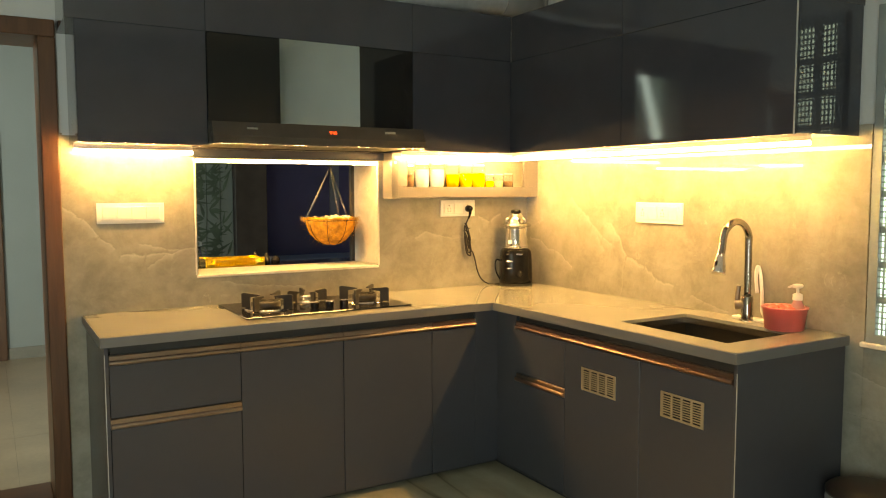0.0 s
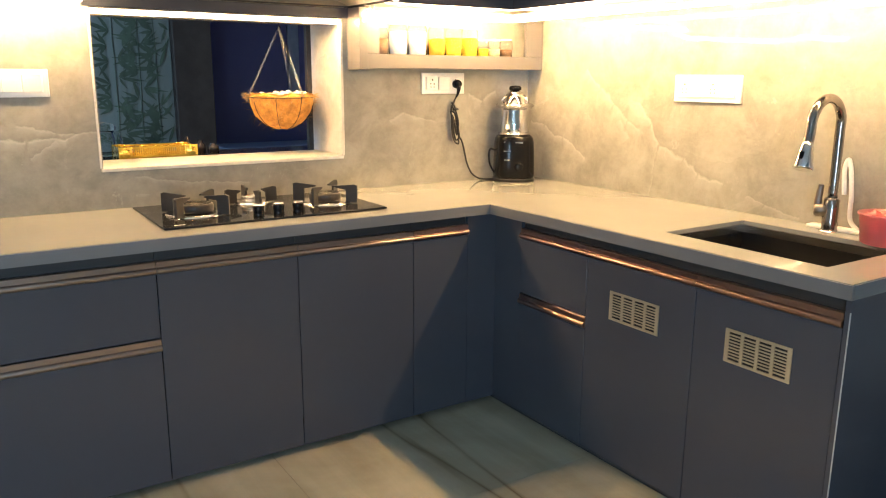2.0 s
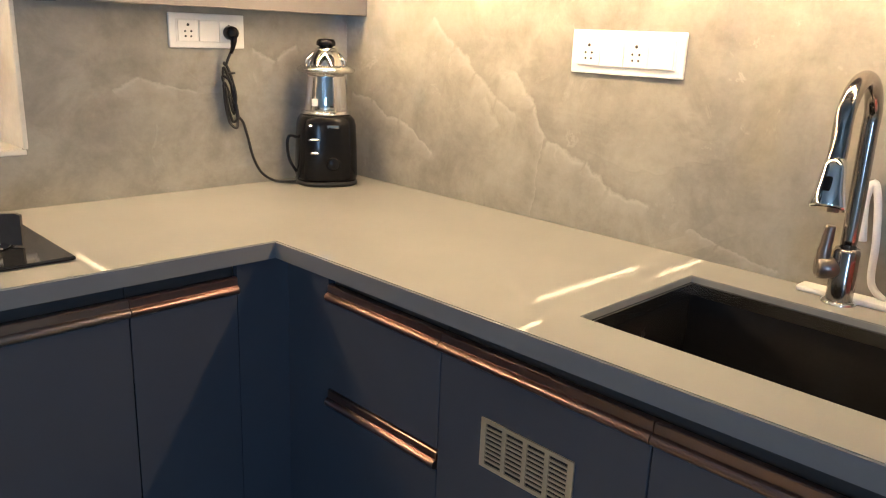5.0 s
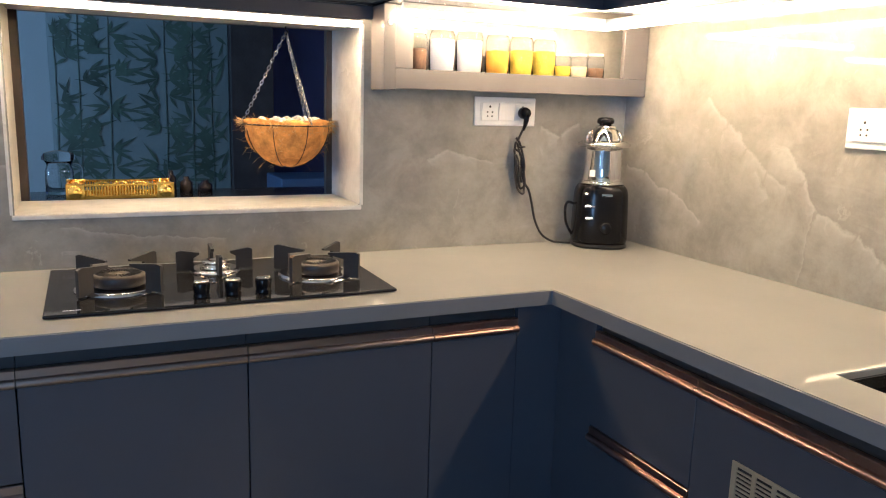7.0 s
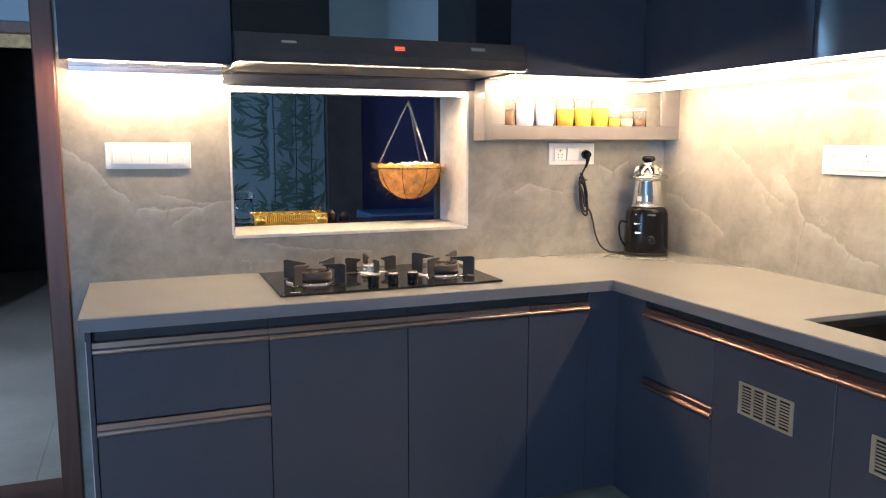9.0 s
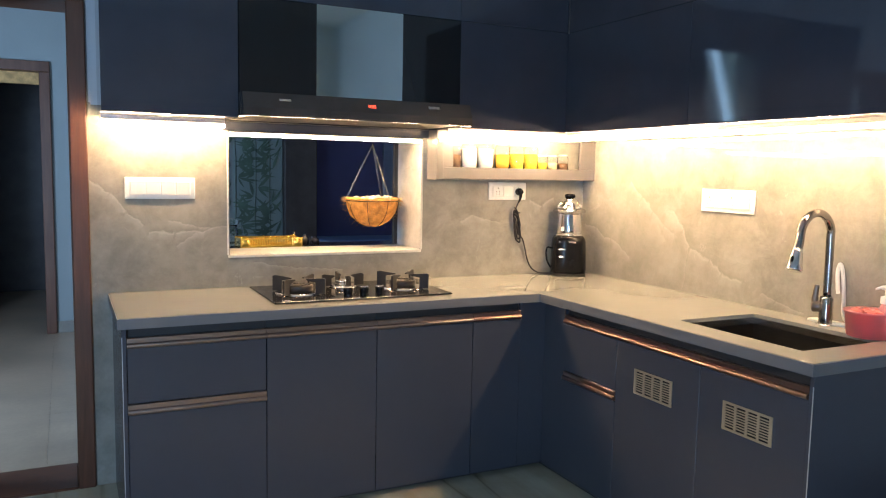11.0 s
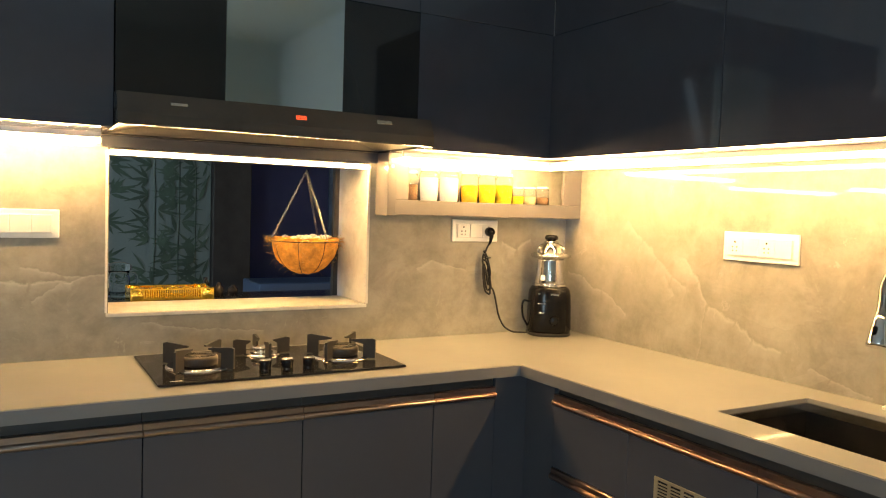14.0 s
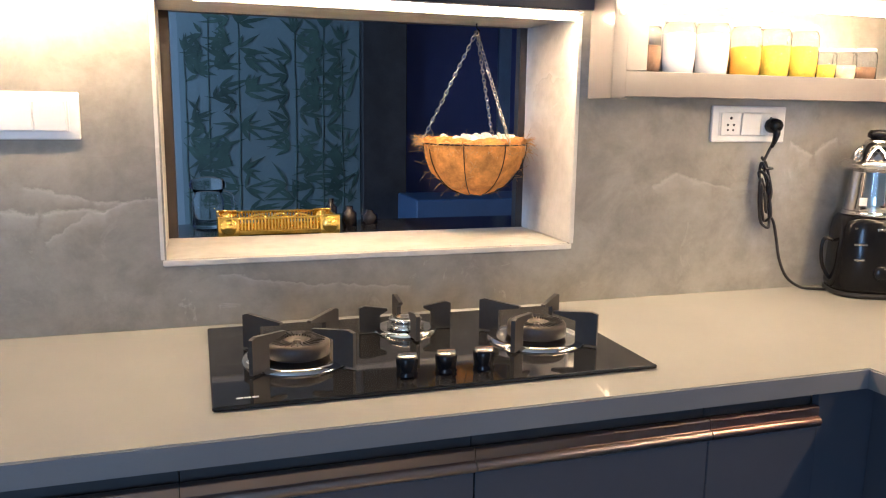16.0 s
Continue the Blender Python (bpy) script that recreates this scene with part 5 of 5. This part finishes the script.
hx, hy, hz, hr = -1.197, 0.245, 1.284, 0.143
hb = thing("hanging_basket", (hx, hy, 1.135), "round coir hanging basket on three chains in the hatch", "hanging basket")
bm = bmesh.new()
prof = []
for i in range(15):
    a = math.pi / 2 * i / 14
    prof.append((hr * math.sin(a) ** 0.85, 1.136 + (hz - 1.136) * (1 - math.cos(a)) ** 0.9))
inner = [(max(r - 0.018, 0.0), z + 0.012) for r, z in prof[::-1]]
lathe(bm, prof + [(hr - 0.004, hz + 0.006)] + inner, (hx, hy, 0), 56)
for v in bm.verts:
    q = v.co - Vector((hx, hy, 1.2))
    v.co += noise.noise_vector(q * 30) * 0.0075 + noise.noise_vector(q * 95) * 0.004
part("coir_bowl", bm, M["coir"], hb, "orange-brown coir bowl")
bm = bmesh.new()
tube(bm, [(hx + (hr + 0.003) * math.cos(6.2832 * i / 40), hy + (hr + 0.003) * math.sin(6.2832 * i / 40), hz - 0.006) for i in range(40)], 0.0022, 6, True)
part("rim_wire", bm, M["wire"], hb)
for k in range(8):
    a = 2 * math.pi * k / 8 + 0.25
    rib = [(hx + (r + 0.003) * math.cos(a), hy + (r + 0.003) * math.sin(a), z - 0.002) for r, z in prof[2:]]
    part("rib_wire", T(rib, 0.0014, 6), M["wire"], hb)
bm = bmesh.new()
for i in range(420):
    a = random.random() * 6.2832
    z = random.choice([hz, hz, hz - 0.03 * random.random(), 1.14 + 0.14 * random.random()])
    f = max(0.02, min(1, (z - 1.136) / (hz - 1.136)))
    r = hr * math.sin(math.acos(max(-1, 1 - f ** 1.1))) ** 0.85
    p = Vector((hx + r * math.cos(a), hy + r * math.sin(a), z))
    d = Vector((math.cos(a), math.sin(a), random.uniform(-0.7, 0.7))) + Vector((random.uniform(-0.8, 0.8), random.uniform(-0.8, 0.8), random.uniform(-0.5, 0.5)))
    ln_ = random.uniform(0.012, 0.042)
    mid = p + d.normalized() * ln_ * 0.5 + Vector((0, 0, random.uniform(-0.004, 0.006)))
    tube(bm, [p, mid, p + d.normalized() * ln_ + Vector((0, 0, random.uniform(-0.012, 0.008)))], [0.0007, 0.0006, 0.0004], 3)
tagged(part("loose_fibres", bm, M["fibre"], hb, "loose straw-coloured fibres"), kind="stuff")
for i in range(24):
    a, r = random.random() * 6.28, 0.10 * math.sqrt(random.random())
    m4 = Matrix.LocRotScale((hx + r * math.cos(a), hy + r * math.sin(a), hz - 0.004 + 0.016 * random.random()), Euler((random.random() * 3, random.random() * 3, random.random() * 3)), (1, random.uniform(0.4, 0.8), random.uniform(0.5, 1.3)))
    bm = bmesh.new()
    bmesh.ops.create_icosphere(bm, subdivisions=2, radius=random.uniform(0.012, 0.021), matrix=m4)
    part("shell", bm, M["shell"], hb)
part("filling", L([(0, hz - 0.022), (hr - 0.016, hz - 0.020), (hr - 0.02, hz - 0.03)], (hx, hy, 0), 30), M["coir"], hb)
hook = Vector((hx, hy, 1.578))


def chain(p, q):
    bm = bmesh.new()
    p, q = Vector(p), Vector(q)
    d = (q - p)
    n = int(d.length / 0.0135)
    rot = d.to_track_quat("Z", "X").to_matrix().to_4x4()
    for i in range(n):
        c = p + d * (i + 0.5) / n
        ring = [(0.0046 * math.cos(6.2832 * k / 10), 0, 0.0092 * math.sin(6.2832 * k / 10)) for k in range(10)]
        mm = Matrix.Translation(c) @ rot @ Matrix.Rotation(radians(90 * (i % 2)), 4, "Z")
        tube(bm, [mm @ Vector(v) for v in ring], 0.0014, 5, True)
    return bm


for a in (168, 290, 48):
    part("chain", chain((hx + hr * math.cos(radians(a)), hy + hr * math.sin(radians(a)), hz + 0.002), hook), M["chain"], hb, "steel link chain")
part("hook", T(smooth_line([(hx, hy, 1.599), (hx, hy, 1.588), (hx + 0.007, hy, 1.580), (hx, hy, 1.573), (hx - 0.006, hy, 1.578)], 5), 0.002, 8), M["wire"], hb)

# ---- dining space seen through the hatch ----
mural = thing("bamboo_panel", (-1.45, 3.58, 0.0), "frosted teal panel with dark bamboo drawn on it", "decorative panel")
part("panel", B((-2.02, 3.575, 0.02), (-0.835, 3.619, 2.55), 0.004), M["teal_glass"], mural)
leaves = bmesh.new()
rng = random.Random(5)
def leaf(c, ang, ll, wd, depth):
    """One narrow pointed leaf lying in the panel's plane, slightly bowed."""
    d = Vector((math.cos(ang), 0, math.sin(ang)))
    nn = Vector((-d.z, 0, d.x))
    bow = rng.uniform(-0.12, 0.12)
    vs = [leaves.verts.new(Vector((c[0], 3.566 - depth, c[1])) + d * (ll * t) + nn * (wd * w + ll * bow * t * (1 - t))) for t, w in ((0, 0.1), (0.3, 0.9), (0.55, 0.8), (1, 0), (0.55, -0.8), (0.3, -0.9))]
    leaves.faces.new(vs)


for x0, lean, top in ((-1.99, 0.01, 1.80), (-1.86, 0.03, 2.00), (-1.66, 0.02, 1.98), (-1.285, 0.01, 1.94), (-1.105, 0.02, 1.98), (-0.955, -0.01, 1.90)):
    n = 12
    pts = [(x0 + lean * (k / n) + rng.uniform(-0.004, 0.004), 3.571, 0.2 + (top - 0.2) * k / n) for k in range(n + 1)]
    part("stalk", T(pts, [0.0085 - 0.0004 * k for k in range(n + 1)], 5), M["stalk"], mural, "dark green bamboo stalk")
    z = 0.60 + rng.uniform(0, 0.12)
    while z < top - 0.05:
        f = (z - 0.2) / (top - 0.2)
        for sg in (-1, 1):
            if rng.random() < 0.14:
                continue
            c = (x0 + lean * f + sg * rng.uniform(0, 0.07), z + rng.uniform(-0.05, 0.05))
            k, tilt = rng.choice([4, 5, 6]), rng.uniform(-12, 26)
            for q in range(k):
                u = q / (k - 1) * 2 - 1
                a = radians(tilt + 48 * u + rng.uniform(-16, 16))
                leaf(c, a if sg > 0 else math.pi - a, rng.uniform(0.12, 0.27) * (1.05 - 0.3 * abs(u)) * (1.1 - 0.25 * f), rng.uniform(0.010, 0.017), rng.uniform(0, 0.004))
        z += rng.uniform(0.10, 0.17) * (1.2 - 0.4 * f)
    for q in range(8):
        leaf((x0 + lean, top - 0.07), radians(rng.uniform(40, 140)), rng.uniform(0.08, 0.14), 0.011, rng.uniform(0, 0.003))
clip_hi = [v for v in leaves.verts if v.co.x > -0.838 or v.co.x < -2.018]
bmesh.ops.delete(leaves, geom=clip_hi, context="VERTS")
tagged(part("leaves", leaves, M["leaf"], mural, "dark green bamboo leaves"), kind="stuff")
structure("post_dining", B((-0.833, 3.50, 0), (-0.52, 3.80, CEIL), 0.006), M["dark_post"], "dark wooden post")
solid("navy_counter", B((-0.585, 3.0, 0.02), (1.2, 3.49, 0.80), 0.008), M["ledge_blue"], (0.3, 3.25, 0.02), "low blue-grey counter in the dim dining space", "counter")
solid("dining_table", boxes(((-0.95, 1.2, 0.70), (-0.2, 2.2, 0.74)), ((-0.92, 1.23, 0), (-0.86, 1.29, 0.70)), ((-0.29, 1.23, 0), (-0.23, 1.29, 0.70)), ((-0.92, 2.11, 0), (-0.86, 2.17, 0.70)), ((-0.29, 2.11, 0), (-0.23, 2.17, 0.70))), M["dark_post"], (-0.6, 1.7, 0), "dark wooden table in the dim dining space", "table")
solid("pale_blind", B((0.70, 4.86, 1.05), (0.82, 4.895, 2.3), 0.004), M["pale_curtain"], (0.76, 4.88, 1.05), "narrow pale blue blind on the navy wall", "blind")

# ---- floor tiles ----
floor = structure("floor", boxes(((-4.59, -5.29, -0.0062), (-4.58, -5.28, -0.0058))), M["floor"], "polished beige floor with dark streaked veins")
tile_mesh = mesh_of("tile", B((0.0006, 0.0006, -0.006), (0.5994, 1.1994, 0.0)), M["floor"], Vector((0, 0, 0)))


def lay(x0, x1, y0, y1, mesh):
    nx, ny = math.ceil((x1 - x0) / 0.6), math.ceil((y1 - y0) / 1.2)
    for i in range(nx):
        for j in range(ny):
            t = new("tile", mesh)
            t.parent = floor
            t.matrix_basis = Matrix.Translation((x0 + i * 0.6, y0 + j * 1.2, 0))


dining_tile = mesh_of("dining_tile", B((0.0006, 0.0006, -0.006), (0.5994, 1.1994, 0.0)), M["dining_floor"], Vector((0, 0, 0)))
lay(-4.61, 0.05, -6.0, 0.0, tile_mesh)
lay(-4.61, 1.6, 0.0, 6.2, dining_tile)
